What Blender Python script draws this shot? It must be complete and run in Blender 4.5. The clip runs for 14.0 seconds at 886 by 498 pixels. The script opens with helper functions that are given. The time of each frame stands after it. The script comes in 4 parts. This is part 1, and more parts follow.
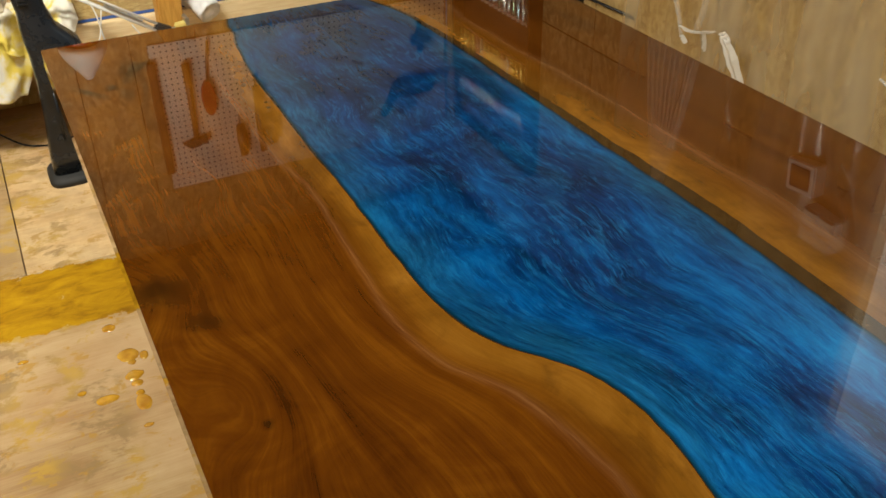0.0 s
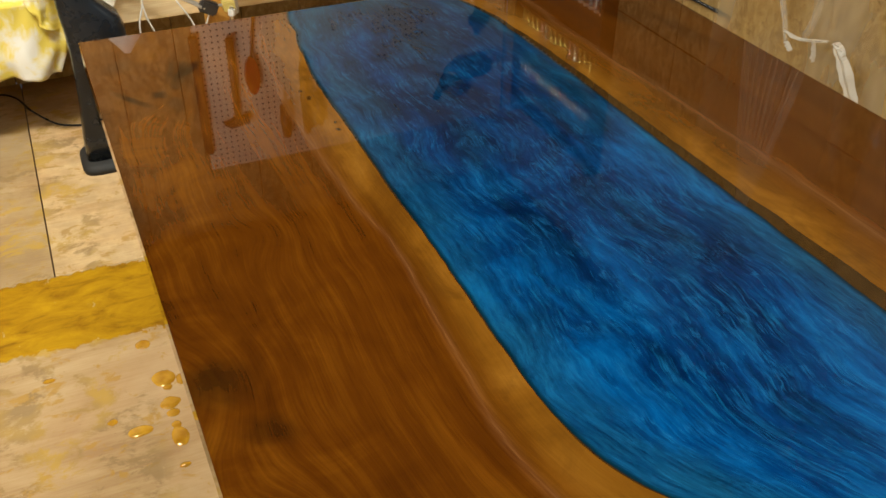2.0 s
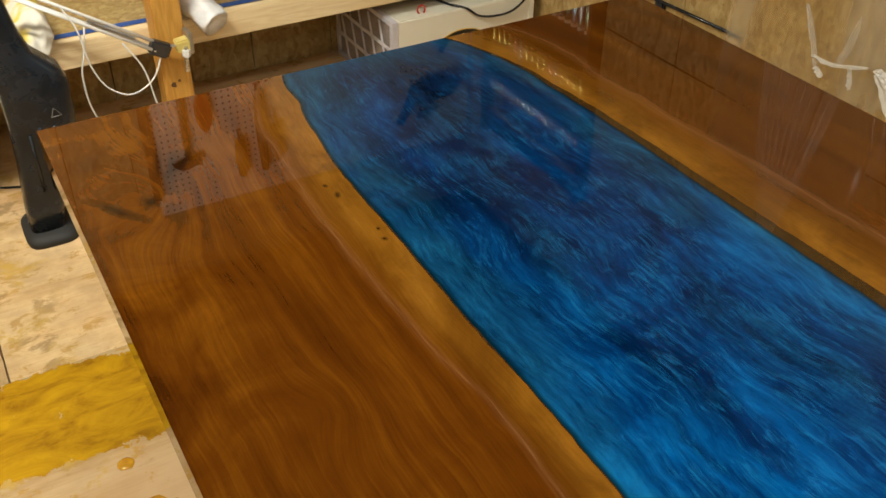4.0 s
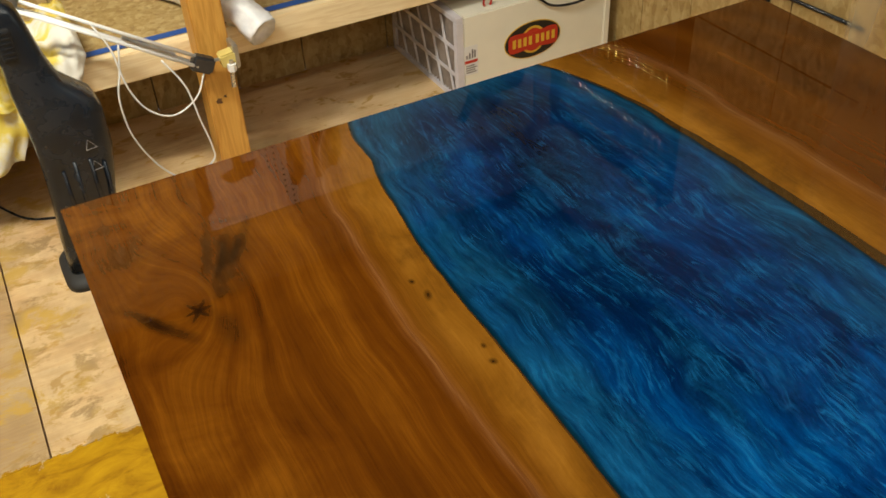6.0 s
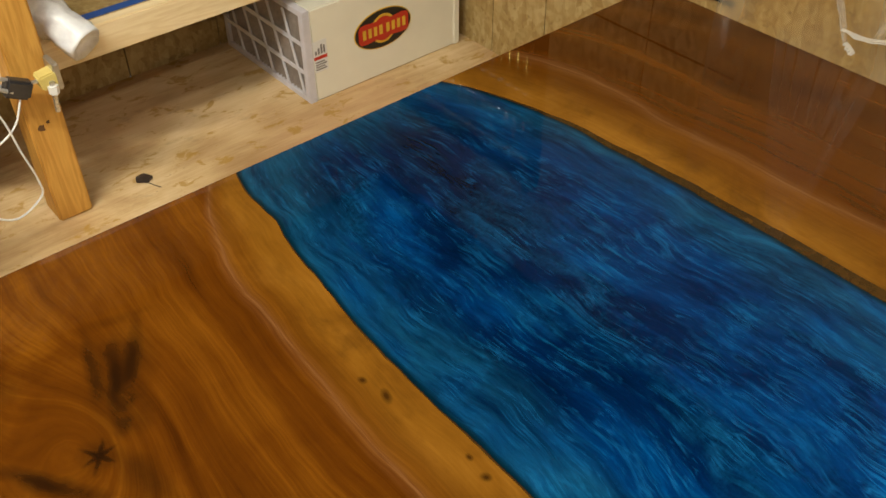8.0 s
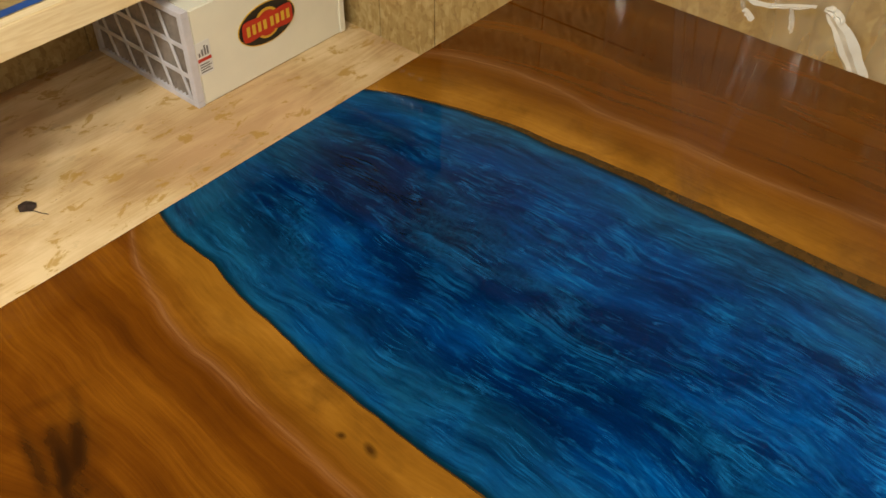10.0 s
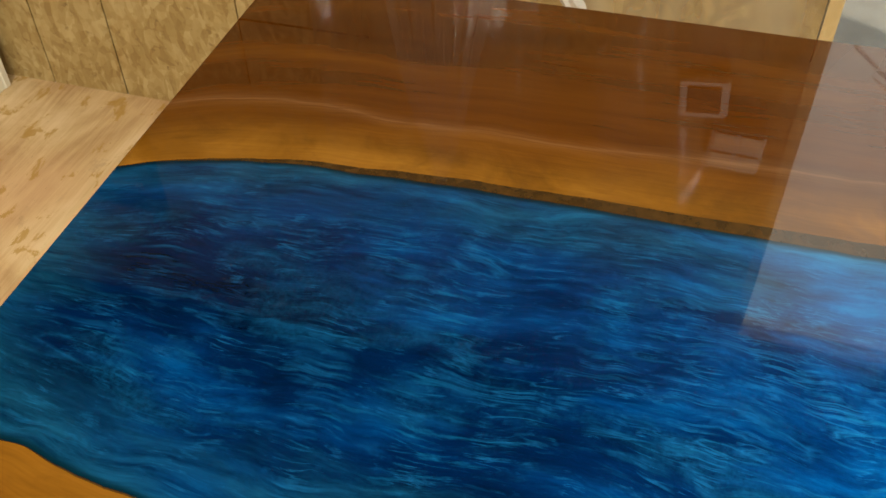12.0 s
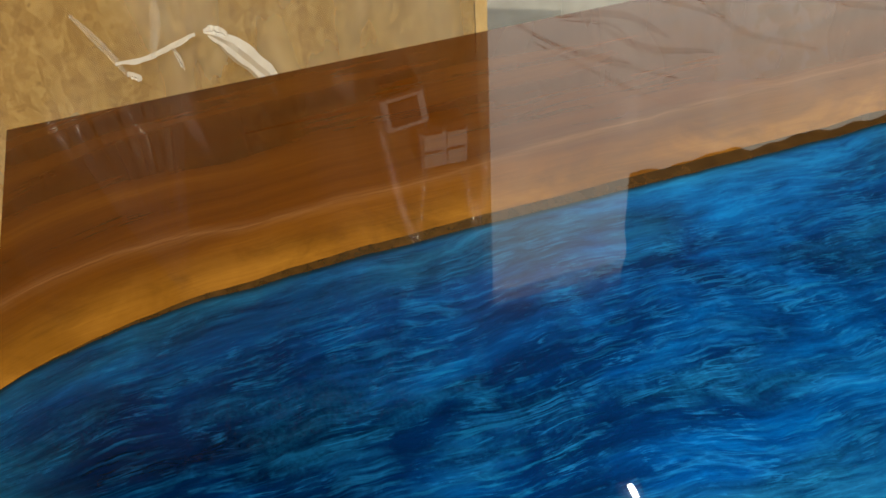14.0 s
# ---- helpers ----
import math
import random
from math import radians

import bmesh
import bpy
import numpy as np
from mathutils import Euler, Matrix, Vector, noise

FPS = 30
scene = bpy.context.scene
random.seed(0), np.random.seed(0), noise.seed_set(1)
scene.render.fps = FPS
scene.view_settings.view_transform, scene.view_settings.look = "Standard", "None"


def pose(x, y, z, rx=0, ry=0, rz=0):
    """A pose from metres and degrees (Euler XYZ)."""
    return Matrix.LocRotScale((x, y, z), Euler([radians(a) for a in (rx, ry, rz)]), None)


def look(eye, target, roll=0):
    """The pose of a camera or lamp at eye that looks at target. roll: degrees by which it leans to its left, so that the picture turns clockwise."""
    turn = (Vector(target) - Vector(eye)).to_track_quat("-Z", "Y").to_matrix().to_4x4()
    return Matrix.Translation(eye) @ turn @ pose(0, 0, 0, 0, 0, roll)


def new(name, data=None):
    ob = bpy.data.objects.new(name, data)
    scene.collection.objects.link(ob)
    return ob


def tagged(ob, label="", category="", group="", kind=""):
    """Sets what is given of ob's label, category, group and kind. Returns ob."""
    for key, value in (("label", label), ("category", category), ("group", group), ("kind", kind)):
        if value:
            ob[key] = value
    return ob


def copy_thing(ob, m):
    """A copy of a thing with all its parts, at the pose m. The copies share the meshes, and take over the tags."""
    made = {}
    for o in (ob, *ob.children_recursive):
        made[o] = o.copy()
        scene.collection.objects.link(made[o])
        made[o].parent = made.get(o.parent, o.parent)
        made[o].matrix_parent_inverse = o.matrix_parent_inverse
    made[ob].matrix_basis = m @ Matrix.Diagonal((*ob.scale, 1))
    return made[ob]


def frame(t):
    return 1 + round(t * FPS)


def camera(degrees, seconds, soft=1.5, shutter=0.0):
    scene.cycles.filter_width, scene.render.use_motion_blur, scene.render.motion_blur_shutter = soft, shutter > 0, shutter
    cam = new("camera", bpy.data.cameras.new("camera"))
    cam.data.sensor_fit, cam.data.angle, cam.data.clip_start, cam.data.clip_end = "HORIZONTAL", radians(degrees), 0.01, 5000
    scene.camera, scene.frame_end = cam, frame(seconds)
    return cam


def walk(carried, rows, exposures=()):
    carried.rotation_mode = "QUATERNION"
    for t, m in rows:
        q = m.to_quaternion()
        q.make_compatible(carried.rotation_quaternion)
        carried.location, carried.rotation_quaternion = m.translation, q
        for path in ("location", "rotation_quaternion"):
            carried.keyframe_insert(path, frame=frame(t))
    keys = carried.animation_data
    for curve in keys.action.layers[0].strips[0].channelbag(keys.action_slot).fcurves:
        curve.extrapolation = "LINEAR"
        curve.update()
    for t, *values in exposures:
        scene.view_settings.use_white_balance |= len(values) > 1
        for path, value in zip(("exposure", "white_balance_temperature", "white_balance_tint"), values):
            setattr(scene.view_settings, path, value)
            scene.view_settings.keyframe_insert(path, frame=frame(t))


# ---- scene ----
cam = camera(50.5, 14.0, soft=1.6)
PATH = [
    (0, (-0.084, -2.309, 1.57), (0.651, -0.799, 0.484), -1.1),
    (0.5, (-0.063, -2.182, 1.58), (0.666, -0.682, 0.476), -0.3),
    (1, (-0.051, -2.091, 1.579), (0.647, -0.591, 0.455), -0.5),
    (1.5, (-0.053, -2.036, 1.573), (0.62, -0.548, 0.418), 0.7),
    (2, (-0.06, -1.982, 1.565), (0.611, -0.495, 0.407), 0.6),
    (2.5, (-0.079, -1.867, 1.559), (0.633, -0.421, 0.374), 0.5),
    (3, (-0.104, -1.754, 1.575), (0.686, -0.329, 0.416), 1.1),
    (3.2, (-0.112, -1.711, 1.579), (0.697, -0.292, 0.426), 0.8),
    (5.3, (-0.05, -1.346, 1.536), (0.736, 0.018, 0.303), 0.3),
    (5.5, (-0.037, -1.309, 1.543), (0.744, 0.062, 0.315), 0.1),
    (6, (-0.003, -1.218, 1.543), (0.691, 0.183, 0.295), -3.2),
    (6.5, (-0.001, -1.166, 1.537), (0.744, 0.162, 0.239), -1.6),
    (7, (0.01, -1.103, 1.521), (0.779, 0.203, 0.216), -1.8),
    (7.5, (0.001, -1.004, 1.518), (0.902, 0.219, 0.217), -0.6),
    (8, (0.007, -0.944, 1.518), (0.979, 0.21, 0.205), -0.3),
    (8.3, (0.013, -0.937, 1.526), (1.007, 0.187, 0.204), -0.1),
    (8.5, (0.01, -0.922, 1.517), (1.014, 0.174, 0.178), -0.1),
    (8.7, (0.006, -0.91, 1.519), (1.041, 0.157, 0.182), 0.1),
    (10.8, (0.026, -0.762, 1.507), (1.215, 0.074, 0.134), -0.1),
    (11, (0.038, -0.749, 1.5), (1.26, 0.037, 0.126), -0.2),
    (11.5, (0.082, -0.696, 1.498), (1.372, -0.078, 0.1), -1.4),
    (12, (0.081, -0.614, 1.482), (1.45, -0.207, 0.081), -1.0),
    (12.5, (0.1, -0.57, 1.47), (1.512, -0.23, 0.095), -3.0),
    (13, (0.118, -0.519, 1.464), (1.562, -0.31, 0.097), -4.7),
    (13.5, (0.09, -0.404, 1.464), (1.556, -0.528, 0.108), -3.0),
    (14, (0.078, -0.297, 1.515), (1.5, -0.668, 0.157), -4.0),
]
walk(cam, [(t, look(eye, target, roll)) for t, eye, target, roll in PATH], [(0.0, -0.54), (7.0, -0.47), (11.5, -0.22), (14.0, -0.16)])

# ---- world and light ----
TOP = 0.78          # height of the table's surface
CEIL = 2.40
BACK, RIGHT, LEFT, FRONT = 1.65, 1.885, -1.9, -3.6
DOOR_A, DOOR_B, DOOR_H = -2.25, -0.88, 2.07

world = bpy.data.worlds.new("sky")
scene.world = world
world.use_nodes = True
wn, wl = world.node_tree.nodes, world.node_tree.links
sky = wn.new("ShaderNodeTexSky")
sky.sky_type, sky.sun_disc = "NISHITA", False
sky.sun_elevation, sky.sun_rotation = radians(40), radians(200)
wl.new(sky.outputs[0], wn["Background"].inputs[0])
wn["Background"].inputs[1].default_value = 0.15
sun = new("sun", bpy.data.lights.new("sun", "SUN"))
sun.data.energy, sun.data.angle, sun.data.color = 2.5, radians(0.6), (1.0, 0.95, 0.88)
sun.matrix_world = look((-3, -6, 6), (0, 0, 0))


def area(name, eye, target, sx, sy, power, colour):
    ob = new(name, bpy.data.lights.new(name, "AREA"))
    ob.data.shape, ob.data.size, ob.data.size_y = "RECTANGLE", sx, sy
    ob.data.energy, ob.data.color = power, colour
    ob.matrix_world = look(eye, target)
    return ob


WARM = (1.0, 0.955, 0.80)
TUBES = [(-0.24, -0.175, 15), (0.775, -1.125, 26), (-0.75, -2.3, 54), (-0.66, 0.34, 74)]      # middles of the ceiling tubes, which run across the room, and their power; the last two are added and unseen
for tx, ty, watts in TUBES:
    # the last, added one tilts back to brighten the bench and pegboard
    lamp = area("tube_light_glow", (tx, ty, 2.338), (tx + (0.4 if ty > 0 else 0), ty + (1.1 if ty > 0 else 0), 0), 1.19, 0.014, watts, WARM)
    lamp.data.spread = radians(165 if ty > 0 else 142)      # narrowed so that less light reaches the upper walls
area("door_daylight", (RIGHT + 0.05, -1.565, 1.55), (0, -1.565, 1.55), 1.34, 1.0, 13, (0.86, 0.93, 1.0))



# ---- materials ----
class Mat:
    """A node material with short ways to add and join nodes."""

    def __init__(self, name, rough=0.5, metal=0.0):
        self.m = bpy.data.materials.new(name)
        self.m.use_nodes = True
        self.t = self.m.node_tree
        self.b = self.t.nodes["Principled BSDF"]
        self.b.inputs["Roughness"].default_value = rough
        self.b.inputs["Metallic"].default_value = metal

    def n(self, kind, **kw):
        node = self.t.nodes.new("ShaderNode" + kind)
        for k, v in kw.items():
            if k in node.inputs:
                self.put(node.inputs[k], v)
            else:
                setattr(node, k, v)
        return node

    def put(self, socket, v):
        if hasattr(v, "is_output"):
            self.t.links.new(v, socket)
        else:
            socket.default_value = v

    def to(self, name, v):
        self.put(self.b.inputs[name], v)

    def coords(self, scale=(1, 1, 1), kind="Object", rot=(0, 0, 0)):
        tc = self.n("TexCoord")
        mp = self.n("Mapping", Scale=scale, Rotation=rot)
        self.t.links.new(tc.outputs[kind], mp.inputs[0])
        return mp.outputs[0]

    def noise(self, vec, scale, detail=4.0, rough=0.5, distort=0.0):
        nz = self.n("TexNoise", Scale=scale, Detail=detail, Roughness=rough, Distortion=distort)
        self.t.links.new(vec, nz.inputs["Vector"])
        return nz.outputs["Fac"]

    def ramp(self, fac, *stops):
        r = self.n("ValToRGB")
        el = r.color_ramp.elements
        while len(el) < len(stops):
            el.new(0.5)
        for e, (p, c) in zip(el, stops):
            e.position = p
            e.color = (*c, 1) if len(c) == 3 else c
        self.t.links.new(fac, r.inputs[0])
        return r.outputs[0]

    def mix(self, fac, a, b, mode="MIX"):
        mx = self.n("Mix", data_type="RGBA", blend_type=mode)
        self.put(mx.inputs[0], fac)
        for s, v in ((mx.inputs[6], a), (mx.inputs[7], b)):
            self.put(s, (*v, 1) if isinstance(v, tuple) and len(v) == 3 else v)
        return mx.outputs[2]

    def math(self, op, a, b=0.0, c=0.0):
        mt = self.n("Math", operation=op)
        for s, v in zip(mt.inputs, (a, b, c)):
            self.put(s, v)
        return mt.outputs[0]

    def attr(self, name):
        return self.n("Attribute", attribute_name=name).outputs["Fac"]

    def bump(self, height, strength=0.3, distance=0.002):
        bp = self.n("Bump", Strength=strength, Distance=distance)
        self.t.links.new(height, bp.inputs["Height"])
        self.t.links.new(bp.outputs[0], self.b.inputs["Normal"])

    def coat(self, rough=0.02, ior=1.5):
        self.to("Coat Weight", 1.0), self.to("Coat Roughness", rough), self.to("Coat IOR", ior)


def g3(v):
    return (v, v, v)


def plain(name, colour, rough=0.5, metal=0.0, vary=0.15, scale=40):
    m = Mat(name, rough, metal)
    f = m.noise(m.coords(), scale, 5)
    big = m.noise(m.coords(), scale * 0.12, 3)
    f = m.math("MULTIPLY_ADD", big, 0.5, m.math("MULTIPLY", f, 0.5))
    lo, hi = tuple(c * (1 - vary) for c in colour), tuple(min(1, c * (1 + vary)) for c in colour)
    m.to("Base Color", m.ramp(f, (0.3, lo), (0.7, hi)))
    m.to("Roughness", m.math("MULTIPLY_ADD", f, 0.2, rough - 0.1))
    m.bump(f, 0.12, 0.001)
    return m.m


def slab_wood():
    """Oiled hardwood slab under a clear flood coat: bark, golden sapwood and brown heartwood by distance from the live edge."""
    m = Mat("slab_wood", 0.45)
    d, bark, sap = m.attr("edge"), m.attr("bark"), m.attr("sap")
    uv = m.coords(kind="UV")
    pos = m.coords()
    wob = m.noise(pos, 7.0, 3)
    # growth lines that run along the slab, waver a little and swell round the knots
    wave = m.n("TexNoise", Scale=4.5, Detail=3.0)
    m.t.links.new(pos, wave.inputs["Vector"])
    bent = m.n("VectorMath", operation="MULTIPLY_ADD")
    m.t.links.new(wave.outputs["Color"], bent.inputs[0])
    bent.inputs[1].default_value = (0.030, 0.0, 0.0)
    m.t.links.new(uv, bent.inputs[2])

    def drawn(scale, stretch, detail, rough, distort=0.25):
        mp = m.n("Mapping", Scale=(1, stretch, 1))
        m.t.links.new(bent.outputs[0], mp.inputs[0])
        return m.noise(mp.outputs[0], scale, detail, rough, distort)

    calm = m.math("GREATER_THAN", m.attr("gold"), 0.001)      # the barked slab is plainer in figure
    lively = m.math("SUBTRACT", 1.0, calm)
    streak = drawn(300, 0.035, 5, 0.6, 0.3)
    band = drawn(17, 0.10, 4, 0.5, 0.4)
    rings = drawn(70, 0.022, 3, 0.5)
    pores = drawn(620, 0.035, 3, 0.6)
    curl = m.noise(m.coords((1.1, 1.1, 1)), 7, 5, 0.58, 0.9)
    figured = m.math("MULTIPLY", m.ramp(d, (0.18, g3(0.16)), (0.36, g3(0.52))), m.math("MULTIPLY_ADD", lively, 0.85, 0.15))
    grain = m.math("MULTIPLY_ADD", m.math("SUBTRACT", band, 0.5), 0.40, 0.5)
    grain = m.math("MULTIPLY_ADD", m.math("SUBTRACT", rings, 0.5), m.math("MULTIPLY_ADD", lively, 0.09, 0.09), grain)
    grain = m.math("MULTIPLY_ADD", m.math("SUBTRACT", streak, 0.5), m.math("MULTIPLY_ADD", lively, 0.13, 0.08), grain)
    grain = m.math("MULTIPLY_ADD", m.math("SUBTRACT", curl, 0.5), figured, grain)
    grain = m.math("MULTIPLY_ADD", calm, -0.030, grain)
    heart = m.ramp(grain, (0.26, (0.016, 0.0037, 0.0004)), (0.40, (0.043, 0.0111, 0.0008)), (0.51, (0.070, 0.0195, 0.0012)), (0.64, (0.118, 0.0390, 0.0026)), (0.80, (0.175, 0.065, 0.0060)))
    heart = m.mix(m.ramp(pores, (0.56, g3(0)), (0.72, g3(0.18))), heart, (0.024, 0.0060, 0.0006))
    cloudy = m.noise(m.coords((1, 0.55, 1)), 9, 5, 0.6, 0.9)
    gold = m.ramp(m.math("MULTIPLY_ADD", cloudy, 0.62, m.math("MULTIPLY_ADD", band, 0.2, m.math("MULTIPLY", streak, 0.18))), (0.36, (0.0850, 0.0310, 0.0030)), (0.50, (0.1350, 0.0530, 0.0050)), (0.64, (0.1900, 0.0800, 0.0100)))
    gold = m.mix(m.ramp(m.noise(m.coords((1, 0.6, 1)), 15, 6, 0.65, 0.8), (0.50, g3(0)), (0.68, g3(0.45))), gold, (0.060, 0.0225, 0.0030))
    dw = m.math("MULTIPLY_ADD", m.math("SUBTRACT", wob, 0.5), 0.02, d)
    rel = m.math("DIVIDE", dw, sap)
    to_heart = m.ramp(m.math("MINIMUM", m.math("ADD", rel, m.attr("gold")), m.math("MAXIMUM", rel, 0.985)), (0.45, g3(0)), (0.75, g3(0.6)), (0.99, g3(0.85)), (1.0, g3(1)))
    col = m.mix(to_heart, gold, heart)
    # pale line where sapwood meets heartwood
    line = m.ramp(m.math("ABSOLUTE", m.math("SUBTRACT", rel, 1.03)), (0.0, g3(0.62)), (0.04, g3(0.26)), (0.17, g3(0)))
    line = m.math("MULTIPLY", line, m.ramp(streak, (0.40, g3(0.45)), (0.60, g3(1))))
    col = m.mix(line, col, (0.150, 0.068, 0.026))
    dark = m.math("LESS_THAN", m.math("MULTIPLY_ADD", m.math("SUBTRACT", wob, 0.5), 0.006, d), bark)
    col = m.mix(dark, col, m.mix(m.noise(pos, 60, 5), (0.010, 0.005, 0.0015), (0.060, 0.028, 0.007)))
    # knots
    for kx, ky, rx, ry, rot, amt in KNOTS:
        mp = m.n("Mapping", vector_type="TEXTURE", Location=(kx, ky, TOP), Rotation=(0, 0, rot), Scale=(rx, ry, 1))
        tc = m.n("TexCoord")
        m.t.links.new(tc.outputs["Object"], mp.inputs[0])
        wv = m.n("VectorMath", operation="ADD")
        m.t.links.new(mp.outputs[0], wv.inputs[0])
        nz = m.n("TexNoise", Scale=22.0, Detail=4.0)
        m.t.links.new(tc.outputs["Object"], nz.inputs["Vector"])
        m.t.links.new(m.math("MULTIPLY", m.math("SUBTRACT", nz.outputs["Fac"], 0.5), 1.1), wv.inputs[1])
        ln = m.n("VectorMath", operation="LENGTH")
        m.t.links.new(wv.outputs[0], ln.inputs[0])
        k = m.ramp(ln.outputs["Value"], (0.25, g3(amt)), (1.0, g3(0)))
        col = m.mix(k, col, (0.012, 0.0040, 0.0010))
    m.to("Base Color", col)
    m.to("Specular IOR Level", 0.0)
    m.coat(0.012, 1.47)
    return m.m


def river_resin():
    """Blue pearl resin: filaments of mica drawn along the pour, cloudy light pools towards the live edges."""
    m = Mat("blue_pearl_resin", 0.34)
    d = m.attr("edge")
    pos = m.coords(kind="UV")
    warp = m.n("TexNoise", Scale=2.6, Detail=4.0)
    m.t.links.new(pos, warp.inputs["Vector"])
    w = m.n("VectorMath", operation="MULTIPLY_ADD")
    m.t.links.new(warp.outputs["Color"], w.inputs[0])
    w.inputs[1].default_value = (0.10, 0.14, 0)
    m.t.links.new(pos, w.inputs[2])
    eddy = m.n("TexNoise", Scale=11.0, Detail=5.0, Roughness=0.6)
    m.t.links.new(w.outputs[0], eddy.inputs["Vector"])
    first, w = w, m.n("VectorMath", operation="MULTIPLY_ADD")
    m.t.links.new(eddy.outputs["Color"], w.inputs[0])
    w.inputs[1].default_value = (0.008, 0.030, 0)
    m.t.links.new(first.outputs[0], w.inputs[2])

    def drawn(sc, an, turn, detail, rough=0.55, distort=0.5):
        mp = m.n("Mapping", Scale=(1, an, 1), Rotation=(0, 0, radians(turn)))
        m.t.links.new(w.outputs[0], mp.inputs[0])
        return m.noise(mp.outputs[0], sc, detail, rough, distort)

    streak = drawn(85, 0.13, 6, 6, 0.68, 0.3)
    swirl = drawn(24, 0.20, -4, 8, 0.68, 0.6)
    cloud = m.noise(w.outputs[0], 3.4, 4, 0.55, 0.5)
    pool = drawn(8.0, 0.34, 8, 7, 0.62, 0.5)
    xyz = m.n("SeparateXYZ")
    m.t.links.new(pos, xyz.inputs[0])
    # brightness rise towards low y and along the banks, set in the colour
    y_tone = m.math("MINIMUM", m.math("MAXIMUM", m.math("MULTIPLY_ADD", xyz.outputs[1], -0.17, -0.110), -0.085), 0.050)
    bank = m.math("MULTIPLY_ADD", m.math("SUBTRACT", pool, 0.5), 0.30, d)
    bank = m.ramp(bank, (0.0, g3(1)), (0.04, g3(0.5)), (0.10, g3(0)))
    s = m.math("ADD", m.math("MULTIPLY", streak, 0.17), m.math("MULTIPLY", swirl, 0.27))
    s = m.math("MULTIPLY_ADD", pool, 0.56, s)
    s = m.math("MULTIPLY_ADD", m.math("SUBTRACT", cloud, 0.5), 0.30, s)
    s = m.math("MULTIPLY_ADD", m.math("SUBTRACT", s, 0.5), 1.60, 0.455)
    s = m.math("ADD", m.math("MULTIPLY_ADD", bank, 0.060, s), y_tone)
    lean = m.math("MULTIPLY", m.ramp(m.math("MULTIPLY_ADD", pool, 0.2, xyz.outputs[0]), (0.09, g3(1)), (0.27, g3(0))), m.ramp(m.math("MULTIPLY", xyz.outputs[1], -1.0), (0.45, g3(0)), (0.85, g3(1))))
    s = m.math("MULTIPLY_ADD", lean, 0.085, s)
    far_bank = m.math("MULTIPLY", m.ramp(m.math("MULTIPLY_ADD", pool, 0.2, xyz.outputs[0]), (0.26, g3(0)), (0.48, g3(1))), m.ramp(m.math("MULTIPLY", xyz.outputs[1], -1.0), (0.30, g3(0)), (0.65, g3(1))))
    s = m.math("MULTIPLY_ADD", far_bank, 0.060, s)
    col = m.ramp(s, (0.30, (0.0, 0.0055, 0.026)), (0.44, (0.0, 0.0115, 0.058)), (0.55, (0.0, 0.0265, 0.119)), (0.66, (0.0001, 0.068, 0.240)), (0.81, (0.003, 0.163, 0.435)))
    # wisps of pearl, and thin dark seams between them
    for sc, an, turn, amt, tone in ((9.0, 0.15, 8, 0.34, (0.006, 0.120, 0.32)), (21.0, 0.11, -5, 0.46, (0.008, 0.135, 0.35)), (34.0, 0.13, 6, 0.18, (0.0, 0.0060, 0.030)), (42.0, 0.10, 5, 0.52, (0.010, 0.150, 0.38)), (85.0, 0.09, -3, 0.46, (0.012, 0.160, 0.40))):
        nz = drawn(sc, an, turn, 4, 0.6, 0.8)
        ridge = m.ramp(m.math("ABSOLUTE", m.math("SUBTRACT", nz, 0.51)), (0.0, g3(1)), (0.010, g3(0.6)), (0.034, g3(0)))
        where = m.ramp(m.math("ADD", m.noise(w.outputs[0], 5.0 + sc * 0.22, 5, 0.6), m.math("MULTIPLY", y_tone, 0.45)), (0.49, g3(0)), (0.64, g3(1)))
        col = m.mix(m.math("MULTIPLY", m.math("MULTIPLY", ridge, where), amt), col, tone)
    spark = m.ramp(drawn(150, 0.12, 5, 4, 0.65), (0.54, g3(0)), (0.72, g3(1)))
    patchy = m.ramp(m.math("ADD", m.noise(w.outputs[0], 7.0, 4), y_tone), (0.46, g3(0.14)), (0.62, g3(0.62)))
    col = m.mix(m.math("MULTIPLY", spark, patchy), col, (0.006, 0.145, 0.34))
    # milky pools, broken up by the streaks
    milk = m.ramp(drawn(9.0, 0.5, 12, 8, 0.66, 0.7), (0.53, g3(0)), (0.73, g3(0.60)))
    grit = m.ramp(m.math("MULTIPLY_ADD", streak, 0.5, m.math("MULTIPLY", m.noise(pos, 190, 4, 0.6), 0.5)), (0.40, g3(0.25)), (0.60, g3(1)))
    col = m.mix(m.math("MULTIPLY", milk, grit), col, (0.005, 0.090, 0.220))
    # greener, thinner resin over the sloping banks
    teal = m.mix(m.ramp(m.math("MULTIPLY_ADD", streak, 0.5, m.math("MULTIPLY", swirl, 0.5)), (0.38, g3(0)), (0.62, g3(1))), (0.0003, 0.018, 0.058), (0.012, 0.130, 0.250))
    col = m.mix(m.math("MULTIPLY", bank, 0.54), col, teal)
    col = m.mix(m.ramp(d, (0.0, g3(1.0)), (0.0035, g3(0.8)), (0.009, g3(0.0))), col, (0.001, 0.012, 0.018))
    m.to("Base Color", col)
    m.to("Metallic", 0.50), m.to("Roughness", 0.44), m.to("Specular IOR Level", 0.0)
    m.coat(0.012, 1.41)
    return m.m


